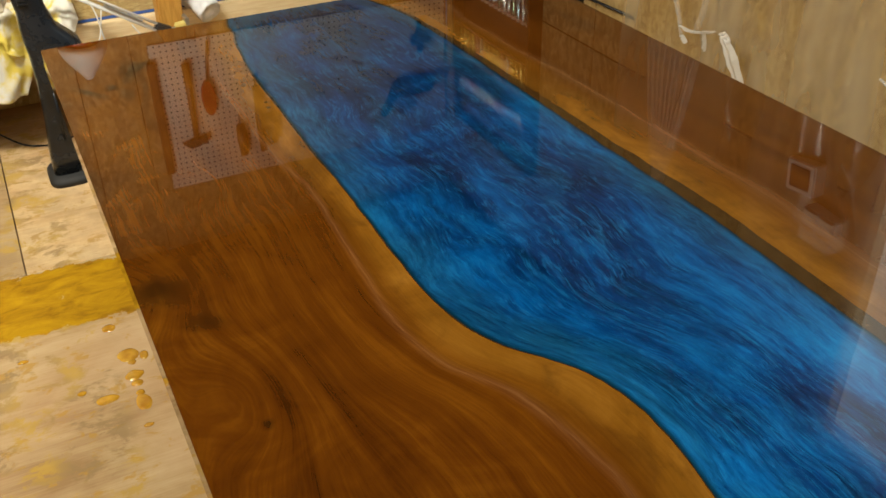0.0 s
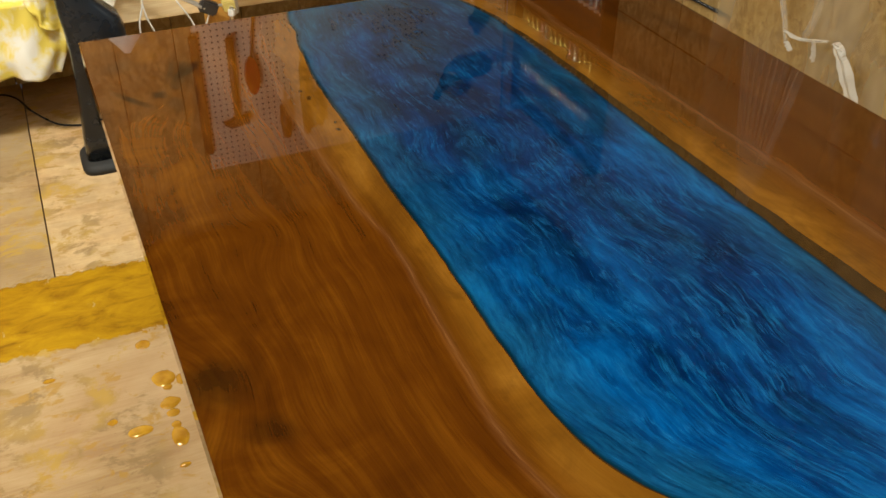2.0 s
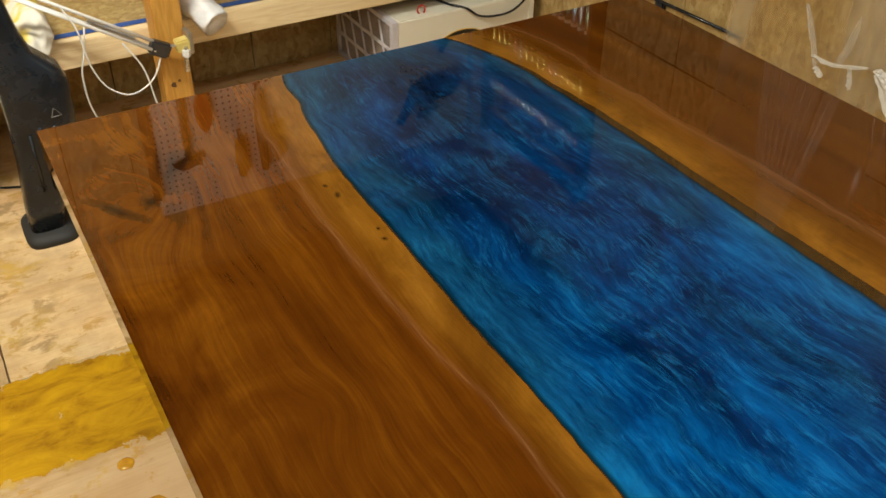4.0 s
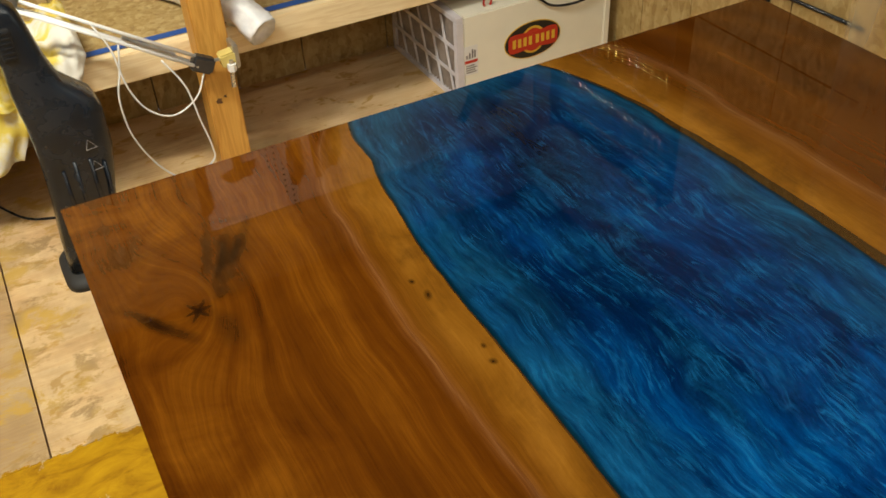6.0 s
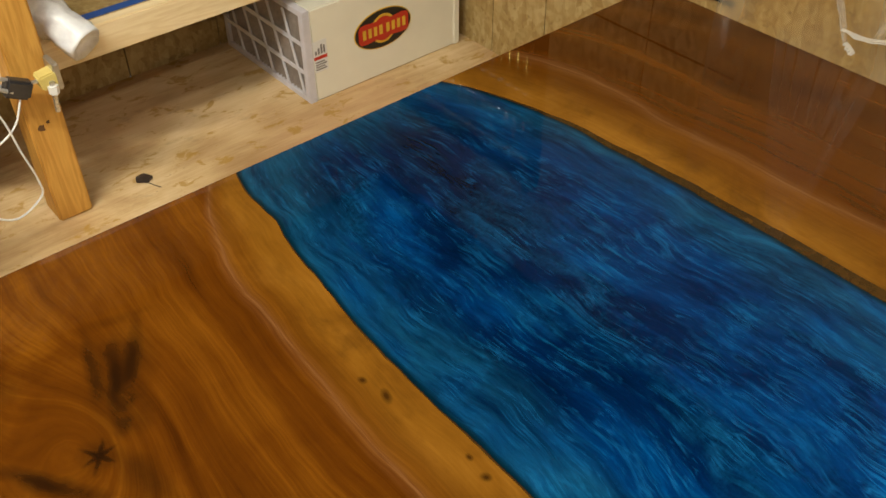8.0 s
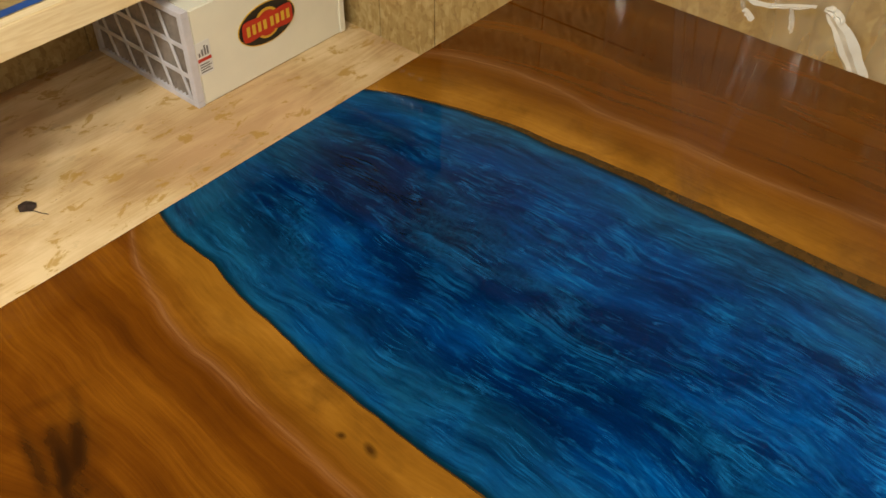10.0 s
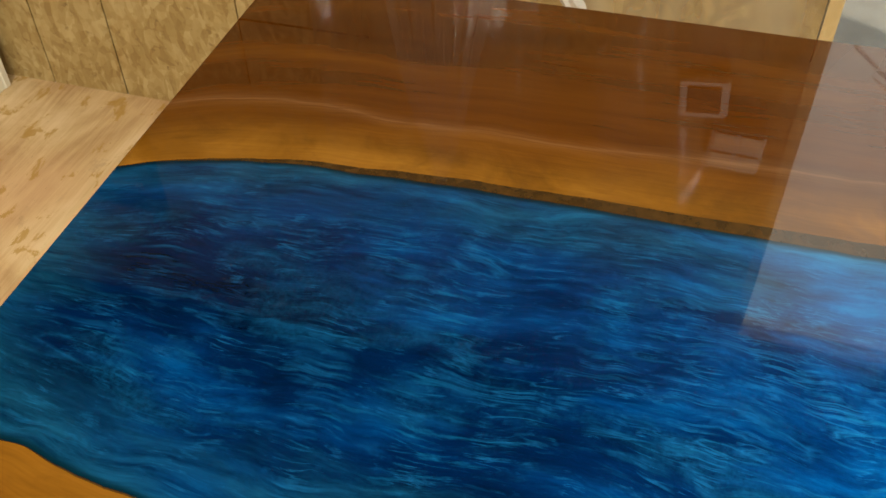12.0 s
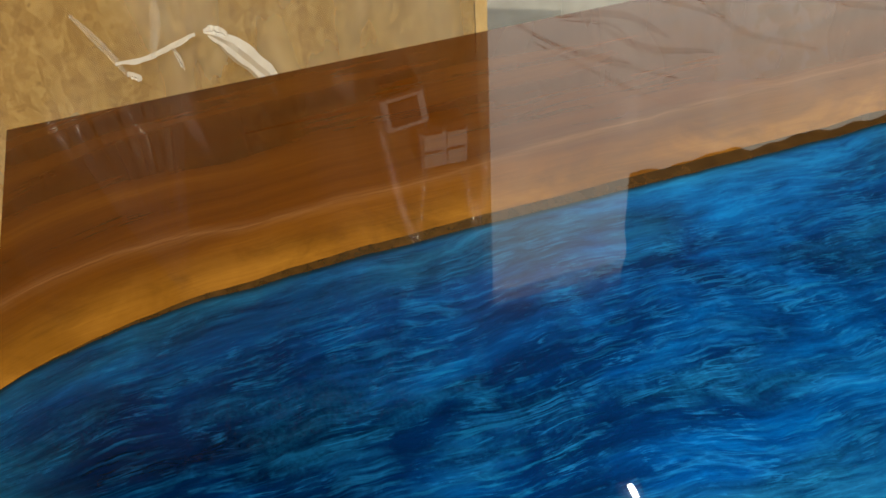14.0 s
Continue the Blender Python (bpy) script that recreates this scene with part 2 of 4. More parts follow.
def plywood(name="plywood", tone=1.0):
    """Worn plywood floor: long cathedral grain, scuffs, amber resin stains and a broad stained strip."""
    m = Mat(name, 0.6)
    pos = m.coords()
    g = m.noise(m.coords((0.22, 1.4, 1)), 2.6, 3, 0.45, 0.4)
    rings = m.math("SINE", m.math("MULTIPLY", g, 90.0))
    fib = m.noise(m.coords((0.05, 1, 1)), 170, 5, 0.6)
    patch = m.noise(m.coords((0.7, 1.2, 1)), 3.0, 5, 0.58, 0.5)
    col = m.ramp(m.math("MULTIPLY_ADD", rings, 0.024, m.math("MULTIPLY_ADD", fib, 0.22, m.math("MULTIPLY", patch, 0.78))), *((p, tuple(c * tone for c in rgb)) for p, rgb in ((0.36, (0.34, 0.205, 0.092)), (0.49, (0.49, 0.335, 0.170)), (0.62, (0.60, 0.450, 0.262)))))
    blush = m.noise(pos, 1.6, 3, 0.5)
    col = m.mix(m.ramp(blush, (0.45, g3(0)), (0.65, g3(0.45))), col, (0.56 * tone, 0.345 * tone, 0.190 * tone))
    blot = m.noise(m.coords((0.75, 1.2, 1)), 15, 6, 0.68, 0.5)
    col = m.mix(m.ramp(blot, (0.57, g3(0)), (0.62, g3(0.75))), col, (0.40, 0.225, 0.040))
    grey = m.noise(m.coords((0.7, 1.2, 1)), 8.5, 7, 0.70, 0.3)
    col = m.mix(m.ramp(grey, (0.60, g3(0)), (0.74, g3(0.6))), col, (0.27, 0.180, 0.095))
    speck = m.noise(pos, 70, 3, 0.6)
    col = m.mix(m.ramp(speck, (0.70, g3(0)), (0.76, g3(0.7))), col, (0.14, 0.080, 0.03))
    # worn, dirtier boards on the open side, also dimmed where the tubes overlight them
    xyz = m.n("SeparateXYZ")
    m.t.links.new(pos, xyz.inputs[0])
    trod_dim = m.math("MULTIPLY_ADD", xyz.outputs[0], -0.30, m.noise(m.coords((1, 1, 1)), 2.4, 7, 0.68))
    trod_dim = m.math("MULTIPLY", m.ramp(trod_dim, (0.42, g3(0)), (0.60, g3(0.55))), m.ramp(m.math("MULTIPLY_ADD", xyz.outputs[1], 0.5, 0.3), (0.30, g3(0.1)), (0.45, g3(1))))
    col = m.mix(trod_dim, col, (0.27, 0.185, 0.095))
    spill = m.math("MULTIPLY", m.ramp(m.noise(m.coords((0.8, 1.1, 1)), 11, 8, 0.72, 0.4), (0.50, g3(0)), (0.57, g3(0.75))), m.ramp(m.math("MULTIPLY", xyz.outputs[0], -1.0), (-0.25, g3(0)), (0.05, g3(1))))
    col = m.mix(spill, col, m.ramp(m.noise(pos, 5, 3), (0.42, (0.25, 0.165, 0.075)), (0.56, (0.44, 0.275, 0.045))))
    # stained strip with ragged edges
    rag = m.noise(m.coords((1, 1, 1)), 14, 6, 0.65)
    yy = m.math("MULTIPLY_ADD", m.math("SUBTRACT", rag, 0.5), 0.11, m.math("MULTIPLY_ADD", xyz.outputs[0], 0.06, xyz.outputs[1]))
    inside = m.math("MULTIPLY", m.math("GREATER_THAN", yy, 0.0), m.math("LESS_THAN", yy, 0.312))
    inside = m.math("MULTIPLY", inside, m.math("LESS_THAN", xyz.outputs[0], 0.3))
    amber = m.ramp(m.noise(m.coords((0.45, 1, 1)), 17, 7, 0.68, 0.6), (0.34, (0.20, 0.090, 0.0006)), (0.48, (0.34, 0.175, 0.0015)), (0.66, (0.46, 0.262, 0.004)))
    scuff = m.noise(m.coords((1, 0.5, 1)), 21, 4, 0.6)
    amber = m.mix(m.ramp(scuff, (0.66, g3(0)), (0.70, g3(0.6))), amber, (0.50, 0.42, 0.33))
    col = m.mix(m.math("MULTIPLY", inside, 0.99), col, amber)
    m.to("Base Color", col)
    m.to("Roughness", m.math("MULTIPLY_ADD", inside, -0.1, 0.65)), m.to("Specular IOR Level", 0.12)
    m.bump(m.math("MULTIPLY_ADD", fib, 0.5, patch), 0.12, 0.002)
    return m.m


def osb(dark=1.0):
    """Pressed strand board: overlapping flakes of several browns."""
    m = Mat("strand_board", 0.62)
    pos = m.coords()
    cols = []
    for sc, rot in (((1, 1, 0.35), 0.3), ((1, 1, 0.9), 1.2)):
        v = m.n("TexVoronoi", Scale=58.0, Randomness=1.0)
        nz = m.n("TexNoise", Scale=9.0, Detail=2.0)
        m.t.links.new(pos, nz.inputs["Vector"])
        mp = m.n("Mapping", Scale=sc, Rotation=(rot, rot, rot))
        ad = m.n("VectorMath", operation="MULTIPLY_ADD")
        m.t.links.new(nz.outputs["Color"], ad.inputs[0])
        ad.inputs[1].default_value = (0.05, 0.05, 0.05)
        m.t.links.new(pos, ad.inputs[2])
        m.t.links.new(ad.outputs[0], mp.inputs[0])
        m.t.links.new(mp.outputs[0], v.inputs["Vector"])
        sp = m.n("SeparateColor")
        m.t.links.new(v.outputs["Color"], sp.inputs[0])
        cols.append(sp.outputs[0])
    f = m.math("MULTIPLY_ADD", cols[0], 0.55, m.math("MULTIPLY", cols[1], 0.45))
    fib = m.noise(m.coords((1, 1, 0.15)), 90, 5, 0.6)
    f = m.math("MULTIPLY_ADD", m.math("SUBTRACT", fib, 0.5), 0.5, f)
    col = m.ramp(f, (0.10, (0.2870, 0.1845, 0.0615)), (0.4, (0.3526, 0.2419, 0.0902)), (0.65, (0.4100, 0.2952, 0.1230)), (0.92, (0.4756, 0.3608, 0.1722)))
    fl = m.noise(m.coords((1, 1, 1.6)), 28, 5, 0.65)
    col = m.mix(m.ramp(fl, (0.62, g3(0)), (0.72, g3(0.7))), col, (0.15, 0.085, 0.028))
    m.to("Base Color", col)
    m.bump(f, 0.3, 0.0015)
    return m.m


def lumber(name, light, darkc, scale=1.0, axis=(1, 1, 0.08)):
    m = Mat(name, 0.55)
    g = m.noise(m.coords(tuple(a * scale for a in axis)), 26, 5, 0.55, 0.8)
    rings = m.math("SINE", m.math("MULTIPLY", g, 34.0))
    fib = m.noise(m.coords(tuple(a * scale for a in axis)), 180, 4)
    col = m.ramp(m.math("MULTIPLY_ADD", rings, 0.16, m.math("MULTIPLY_ADD", fib, 0.4, 0.3)), (0.2, darkc), (0.75, light))
    kn = m.n("TexVoronoi", Scale=3.7)
    m.t.links.new(m.coords((1, 1, 1)), kn.inputs["Vector"])
    col = m.mix(m.ramp(kn.outputs["Distance"], (0.035, g3(0.85)), (0.075, g3(0))), col, tuple(c * 0.3 for c in darkc))
    m.to("Base Color", col)
    m.bump(fib, 0.15, 0.001)
    return m.m


def sheet_plastic():
    """Thin polythene: mostly clear, milky, with a shine."""
    m = Mat("polythene_sheet", 0.10)
    m.to("Base Color", (0.92, 0.89, 0.77, 1))
    m.to("Specular IOR Level", 0.7)
    cr = m.noise(m.coords((1, 1.0, 0.25)), 12, 4, 0.55, 0.8)
    m.bump(cr, 0.14, 0.010)
    tr = m.n("BsdfTransparent", Color=(0.95, 0.87, 0.67, 1))
    tl = m.n("BsdfTranslucent", Color=(0.9, 0.87, 0.75, 1))
    a = m.n("MixShader", Fac=0.5)
    m.t.links.new(m.b.outputs[0], a.inputs[1])
    m.t.links.new(tl.outputs[0], a.inputs[2])
    haze = m.noise(m.coords((1, 1.0, 0.30)), 4.2, 3, 0.5, 0.7)
    b = m.n("MixShader", Fac=m.math("MULTIPLY_ADD", m.ramp(haze, (0.36, g3(0)), (0.66, g3(1))), 0.34, 0.12))
    m.t.links.new(tr.outputs[0], b.inputs[1])
    m.t.links.new(a.outputs[0], b.inputs[2])
    m.t.links.new(b.outputs[0], m.t.nodes["Material Output"].inputs[0])
    return m.m


def pegboard():
    m = Mat("white_pegboard", 0.45)
    tc = m.n("TexCoord")
    sc = m.n("VectorMath", operation="SCALE")
    sc.inputs["Scale"].default_value = 1 / 0.0254
    m.t.links.new(tc.outputs["Object"], sc.inputs[0])
    fr = m.n("VectorMath", operation="FRACTION")
    m.t.links.new(sc.outputs[0], fr.inputs[0])
    xyz = m.n("SeparateXYZ")
    m.t.links.new(fr.outputs[0], xyz.inputs[0])
    dx, dz = m.math("SUBTRACT", xyz.outputs[0], 0.5), m.math("SUBTRACT", xyz.outputs[2], 0.5)
    r = m.math("SQRT", m.math("ADD", m.math("MULTIPLY", dx, dx), m.math("MULTIPLY", dz, dz)))
    hole = m.math("LESS_THAN", r, 0.15)
    dirt = m.noise(m.coords(), 6, 5)
    col = m.mix(hole, m.ramp(dirt, (0.3, (0.66, 0.64, 0.60)), (0.7, (0.80, 0.79, 0.76))), (0.02, 0.017, 0.013))
    m.to("Base Color", col)
    return m.m


def glow(name, colour, strength):
    m = Mat(name)
    m.to("Emission Color", (*colour, 1)), m.to("Emission Strength", strength)
    m.to("Base Color", (*colour, 1))
    return m.m


# knots of the slabs: place, half-widths, turn, depth of tone
KNOTS = [(0.170, -0.235, 0.095, 0.040, 1.12, 0.55), (0.160, -0.240, 0.080, 0.012, 1.20, 0.95), (0.186, -0.222, 0.085, 0.012, 1.05, 0.85), (0.150, -0.205, 0.070, 0.010, 1.3, 0.7), (0.20, -0.150, 0.010, 0.055, 1.35, 0.22), (0.108, -0.312, 0.004, 0.026, 0.5, 1.0), (0.108, -0.312, 0.004, 0.024, -0.6, 1.0), (0.108, -0.312, 0.022, 0.004, 0.1, 1.0), (0.055, -0.308, 0.090, 0.014, -0.957, 0.95), (0.108, -0.312, 0.022, 0.028, 0.3, 0.5), (0.13, -0.36, 0.02, 0.05, 0.2, 0.5), (0.06, -0.16, 0.05, 0.04, 0.2, 0.35),
         (0.362, -0.432, 0.006, 0.013, -0.3, 0.8), (0.357, -0.398, 0.005, 0.007, 0.2, 0.8), (0.374, -0.568, 0.006, 0.008, 0.3, 0.85),
         (0.377, -0.542, 0.004, 0.006, 0, 0.8), (0.03, -1.12, 0.06, 0.06, 0.5, 0.75), (0.07, -1.22, 0.05, 0.03, -0.5, 0.5), (0.09, -1.46, 0.010, 0.012, 0, 0.7), (1.12, -0.30, 0.012, 0.09, 0.1, 0.4)]


WOOD, RESIN, OSB = slab_wood(), river_resin(), osb()
# light put into the colour: one plywood dimmed, one brightened for the ill-lit back
PLY, LIT_PLY = plywood("dimmed_plywood", 0.86), plywood("lit_plywood", 1.15)
PINE = lumber("pale_pine", (0.84, 0.70, 0.46), (0.72, 0.55, 0.31), axis=(0.08, 1, 1))
POST = lumber("amber_pine_post", (0.62, 0.335, 0.070), (0.44, 0.205, 0.032))
POLY, PEG = sheet_plastic(), pegboard()
BLACK = plain("black_plastic", (0.009, 0.013, 0.020), 0.27, vary=0.7, scale=25)
RUBBER = plain("black_rubber", (0.015, 0.015, 0.016), 0.7, vary=0.4)
CREAM = plain("cream_enamel", (0.78, 0.76, 0.66), 0.38, vary=0.05, scale=12)
CARD = plain("lilac_card", (0.62, 0.60, 0.66), 0.7, vary=0.12)
FLEECE = plain("pleated_filter_media", (0.30, 0.25, 0.22), 0.9, vary=0.25, scale=60)
STEEL = plain("brushed_steel", (0.62, 0.62, 0.62), 0.3, 0.9, vary=0.2)
DARK_STEEL = plain("dark_steel", (0.10, 0.10, 0.11), 0.4, 0.8, vary=0.3)
WHITE = plain("white_plastic", (0.74, 0.74, 0.74), 0.4, vary=0.06)
YELLOW = plain("yellow_cast_metal", (0.62, 0.50, 0.16), 0.45, vary=0.15)
RED = plain("red_plastic", (0.42, 0.025, 0.015), 0.4, vary=0.2)
LOGO_RED = plain("red_print", (0.50, 0.03, 0.012), 0.45, vary=0.1)
LOGO_BLACK = plain("black_print", (0.012, 0.011, 0.010), 0.45, vary=0.2)
LOGO_GOLD = plain("yellow_print", (0.68, 0.42, 0.04), 0.45, vary=0.1)
BLUE_TAPE = plain("blue_tape", (0.01, 0.07, 0.32), 0.6, vary=0.2)
BROWN = plain("brown_stained_wood", (0.10, 0.045, 0.016), 0.5, vary=0.4)
ROOF = plain("dark_roof_boards", (0.045, 0.032, 0.022), 0.8, vary=0.4, scale=14)
LEAF = plain("dry_leaf", (0.035, 0.018, 0.010), 0.8, vary=0.4)
GREY_PRINT = plain("grey_print", (0.20, 0.19, 0.19), 0.6, vary=0.1)


def two_tone(name, a, b, scale, rough=0.85):
    m = Mat(name, rough)
    f = m.noise(m.coords(), scale, 4, 0.55, 0.5)
    m.to("Base Color", m.ramp(f, (0.44, a), (0.56, b)))
    w = m.noise(m.coords(), 500, 3)
    m.bump(w, 0.35, 0.002)
    return m.m


GRASS_BITS = plain("outdoor_leaves", (0.05, 0.085, 0.025), 0.7, vary=0.4, scale=8)
TOWEL = two_tone("yellow_white_towel", (0.74, 0.72, 0.66), (0.72, 0.58, 0.10), 9.0)


def amber_drop():
    m = Mat("amber_resin", 0.12)
    m.to("Base Color", (0.46, 0.23, 0.012, 1))
    f = m.noise(m.coords(), 30, 4)
    m.to("Base Color", m.ramp(f, (0.3, (0.36, 0.16, 0.008)), (0.7, (0.55, 0.30, 0.025))))
    m.coat(0.05)
    return m.m


AMBER = amber_drop()


def tube_glass(name, colour):
    m = Mat(name, 0.14, 0.9)
    f = m.noise(m.coords(), 60, 3)
    m.to("Base Color", m.ramp(f, (0.3, tuple(c * 0.7 for c in colour)), (0.7, colour)))
    return m.m


# ---- mesh helpers ----
def mesh(name, bm, mat, smooth=False):
    bmesh.ops.recalc_face_normals(bm, faces=bm.faces)
    me = bpy.data.meshes.new(name)
    bm.to_mesh(me)
    bm.free()
    me.materials.append(mat)
    if smooth:
        for p in me.polygons:
            p.use_smooth = True
    return me


def part(name, bm, mat, parent=None, label="", smooth=False):
    ob = new(name, mesh(name, bm, mat, smooth))
    if parent:
        ob.parent = parent
    if label:
        ob["label"] = label
    return ob


def thing(name, label, category, group="", kind=""):
    return tagged(new(name), label, category, group, kind)


def box(x0, x1, y0, y1, z0, z1, bevel=0.0, bm=None, m=None):
    out = bm or bmesh.new()
    made = bmesh.ops.create_cube(out, size=1)["verts"]
    for v in made:
        v.co = Vector(((x0 + x1) / 2 + v.co.x * (x1 - x0), (y0 + y1) / 2 + v.co.y * (y1 - y0), (z0 + z1) / 2 + v.co.z * (z1 - z0)))
    if bevel:
        edges = list({e for v in made for e in v.link_edges})
        res = bmesh.ops.bevel(out, geom=edges, offset=bevel, segments=2, affect="EDGES")
        made = list({v for f in res["faces"] for v in f.verts} | {v for v in made if v.is_valid})
    if m is not None:
        for v in made:
            v.co = m @ v.co
    return out


def tube(points, radius, sides=8, bm=None, caps=True):
    """A round rod or cord through the points."""
    out = bm or bmesh.new()
    pts = [Vector(p) for p in points]
    rad = radius if isinstance(radius, (list, tuple)) else [radius] * len(pts)
    rings = []
    for i, p in enumerate(pts):
        d = (pts[min(i + 1, len(pts) - 1)] - pts[max(i - 1, 0)]).normalized()
        a = d.orthogonal().normalized() if i == 0 else (rings[-1][1] - d * rings[-1][1].dot(d)).normalized()
        b = d.cross(a)
        ring = [out.verts.new(p + (a * math.cos(k * math.tau / sides) + b * math.sin(k * math.tau / sides)) * rad[i]) for k in range(sides)]
        rings.append((ring, a))
    for (r0, _), (r1, _) in zip(rings, rings[1:]):
        for k in range(sides):
            out.faces.new((r0[k], r0[(k + 1) % sides], r1[(k + 1) % sides], r1[k]))
    if caps:
        out.faces.new(rings[0][0][::-1]), out.faces.new(rings[-1][0])
    return out


def spline(points, steps=8):
    """Points on a smooth curve through the given ones."""
    p = [Vector(q) for q in points]
    p = [p[0] * 2 - p[1]] + p + [p[-1] * 2 - p[-2]]
    out = []
    for i in range(1, len(p) - 2):
        for k in range(steps):
            t = k / steps
            out.append(0.5 * (2 * p[i] + (p[i + 1] - p[i - 1]) * t + (2 * p[i - 1] - 5 * p[i] + 4 * p[i + 1] - p[i + 2]) * t * t + (3 * p[i] - p[i - 1] - 3 * p[i + 1] + p[i + 2]) * t ** 3))
    return out + [p[-2]]


def along(table, y):
    """The value at y of a smooth line given as (y, value) pairs, y falling."""
    ys = [-q[0] for q in table]
    vs = [q[1] for q in table]
    s = -y
    if s >= ys[-1]:
        return vs[-1]
    i = max(0, min(len(ys) - 2, sum(1 for q in ys if q <= s) - 1))
    m = [(vs[min(k + 1, len(vs) - 1)] - vs[max(k - 1, 0)]) / (ys[min(k + 1, len(ys) - 1)] - ys[max(k - 1, 0)]) for k in (i, i + 1)]
    h = ys[i + 1] - ys[i]
    t = (s - ys[i]) / h
    return (2 * t ** 3 - 3 * t * t + 1) * vs[i] + (t ** 3 - 2 * t * t + t) * h * m[0] + (3 * t * t - 2 * t ** 3) * vs[i + 1] + (t ** 3 - t * t) * h * m[1]


def lathe(profile, sides=24, bm=None, at=(0, 0, 0)):
    out = bm or bmesh.new()
    rings = [[out.verts.new((at[0] + r * math.cos(k * math.tau / sides), at[1] + r * math.sin(k * math.tau / sides), at[2] + z)) for k in range(sides)] for r, z in profile]
    for a, b in zip(rings, rings[1:]):
        for k in range(sides):
            out.faces.new((a[k], a[(k + 1) % sides], b[(k + 1) % sides], b[k]))
    out.faces.new(rings[0][::-1]), out.faces.new(rings[-1])
    return out


def outline(points, thick, to):
    """A flat shape with depth: a closed outline (a, b) pushed out by thick and placed by to(a, b, depth)."""
    out = bmesh.new()
    f0 = [out.verts.new(to(a, b, 0)) for a, b in points]
    f1 = [out.verts.new(to(a, b, thick)) for a, b in points]
    out.faces.new(f0), out.faces.new(f1[::-1])
    n = len(points)
    for k in range(n):
        out.faces.new((f0[k], f0[(k + 1) % n], f1[(k + 1) % n], f1[k]))
    return out


# ---- shell of the workshop ----
floor = thing("floor", "worn plywood floor with amber resin stains", "floor", kind="structure")
GAP = 0.0022
for x0, x1, y0, y1 in ((LEFT, -0.186 - GAP, 0.325, BACK), (-0.186 + GAP, RIGHT, 0.325, BACK), (LEFT, RIGHT, FRONT, 0.325 - GAP * 0.4)):
    part("plywood_panel", box(x0, x1, y0, y1, -0.018, 0.0), LIT_PLY if x0 > LEFT else PLY, floor)
part("subfloor", box(LEFT, RIGHT, FRONT, BACK, -0.06, -0.0185), BROWN, floor)


def panelled(name, label, cuts, horizontal, z0, z1, at, depth, parent=None, seam=None):
    """A wall of strand-board boards with open joints at the cuts; horizontal: the axis along which it runs."""
    w = parent or thing(name, label, "wall", kind="structure")
    for a, b in zip(cuts, cuts[1:]):
        a, b = a + 0.002, b - 0.002
        for za, zb in ((z0, seam - 0.003), (seam + 0.003, z1)) if seam else ((z0, z1),):
            part("panel", box(a, b, at, at + depth, za, zb) if horizontal == "x" else box(at, at + depth, a, b, za, zb), OSB, w)
    mid = at + depth + math.copysign(0.02, depth)
    c0, c1 = cuts[0], cuts[-1]
    part("sheathing", box(c0, c1, at + depth, mid, z0, z1) if horizontal == "x" else box(at + depth, mid, c0, c1, z0, z1), BROWN, w)
    return w


panelled("wall_back", "strand board back wall with dark vertical joints", [LEFT, -1.22, -0.63, -0.20, 0.17, 0.40, 0.68, 0.92, 1.24, 1.60, RIGHT], "x", 0, CEIL, BACK, 0.02)
wall_r = panelled("wall_right", "strand board side wall with a doorway", [DOOR_B, 0.432, 0.81, 1.035, 1.32, BACK], "y", 0, CEIL, RIGHT, 0.02, None, 1.27)
panelled("", "", [FRONT, -2.9, DOOR_A], "y", 0, CEIL, RIGHT, 0.02, wall_r)
panelled("", "", [DOOR_A, DOOR_B], "y", DOOR_H, CEIL, RIGHT, 0.02, wall_r)
panelled("wall_left", "strand board side wall", [FRONT, -2.4, -1.2, 0, 1.2, BACK], "y", 0, CEIL, LEFT, -0.02)
panelled("wall_front", "strand board end wall", [LEFT, -0.7, 0.5, RIGHT], "x", 0, CEIL, FRONT, -0.02)
tagged(part("ceiling", box(LEFT, RIGHT, FRONT, BACK, CEIL, CEIL + 0.03), ROOF), "dark bare timber ceiling", "ceiling", kind="structure")

frame_door = thing("door_1", "open doorway with a pale timber frame behind plastic", "doorway", kind="structure")
part("jamb", box(RIGHT + 0.003, RIGHT + 0.09, DOOR_B - 0.03, DOOR_B - 0.002, 0, DOOR_H - 0.03), PINE, frame_door)
part("jamb", box(RIGHT + 0.003, RIGHT + 0.09, DOOR_A + 0.002, DOOR_A + 0.03, 0, DOOR_H - 0.03), PINE, frame_door)
part("head", box(RIGHT + 0.003, RIGHT + 0.09, DOOR_A + 0.002, DOOR_B - 0.002, DOOR_H - 0.028, DOOR_H - 0.002), PINE, frame_door)

tagged(part("ground", box(-60, 60, -60, 60, -0.35, -0.20), plain("pale_gravel", (0.50, 0.50, 0.49), 0.9, vary=0.3, scale=9)), "pale gravel outside the doorway", "ground", kind="structure")


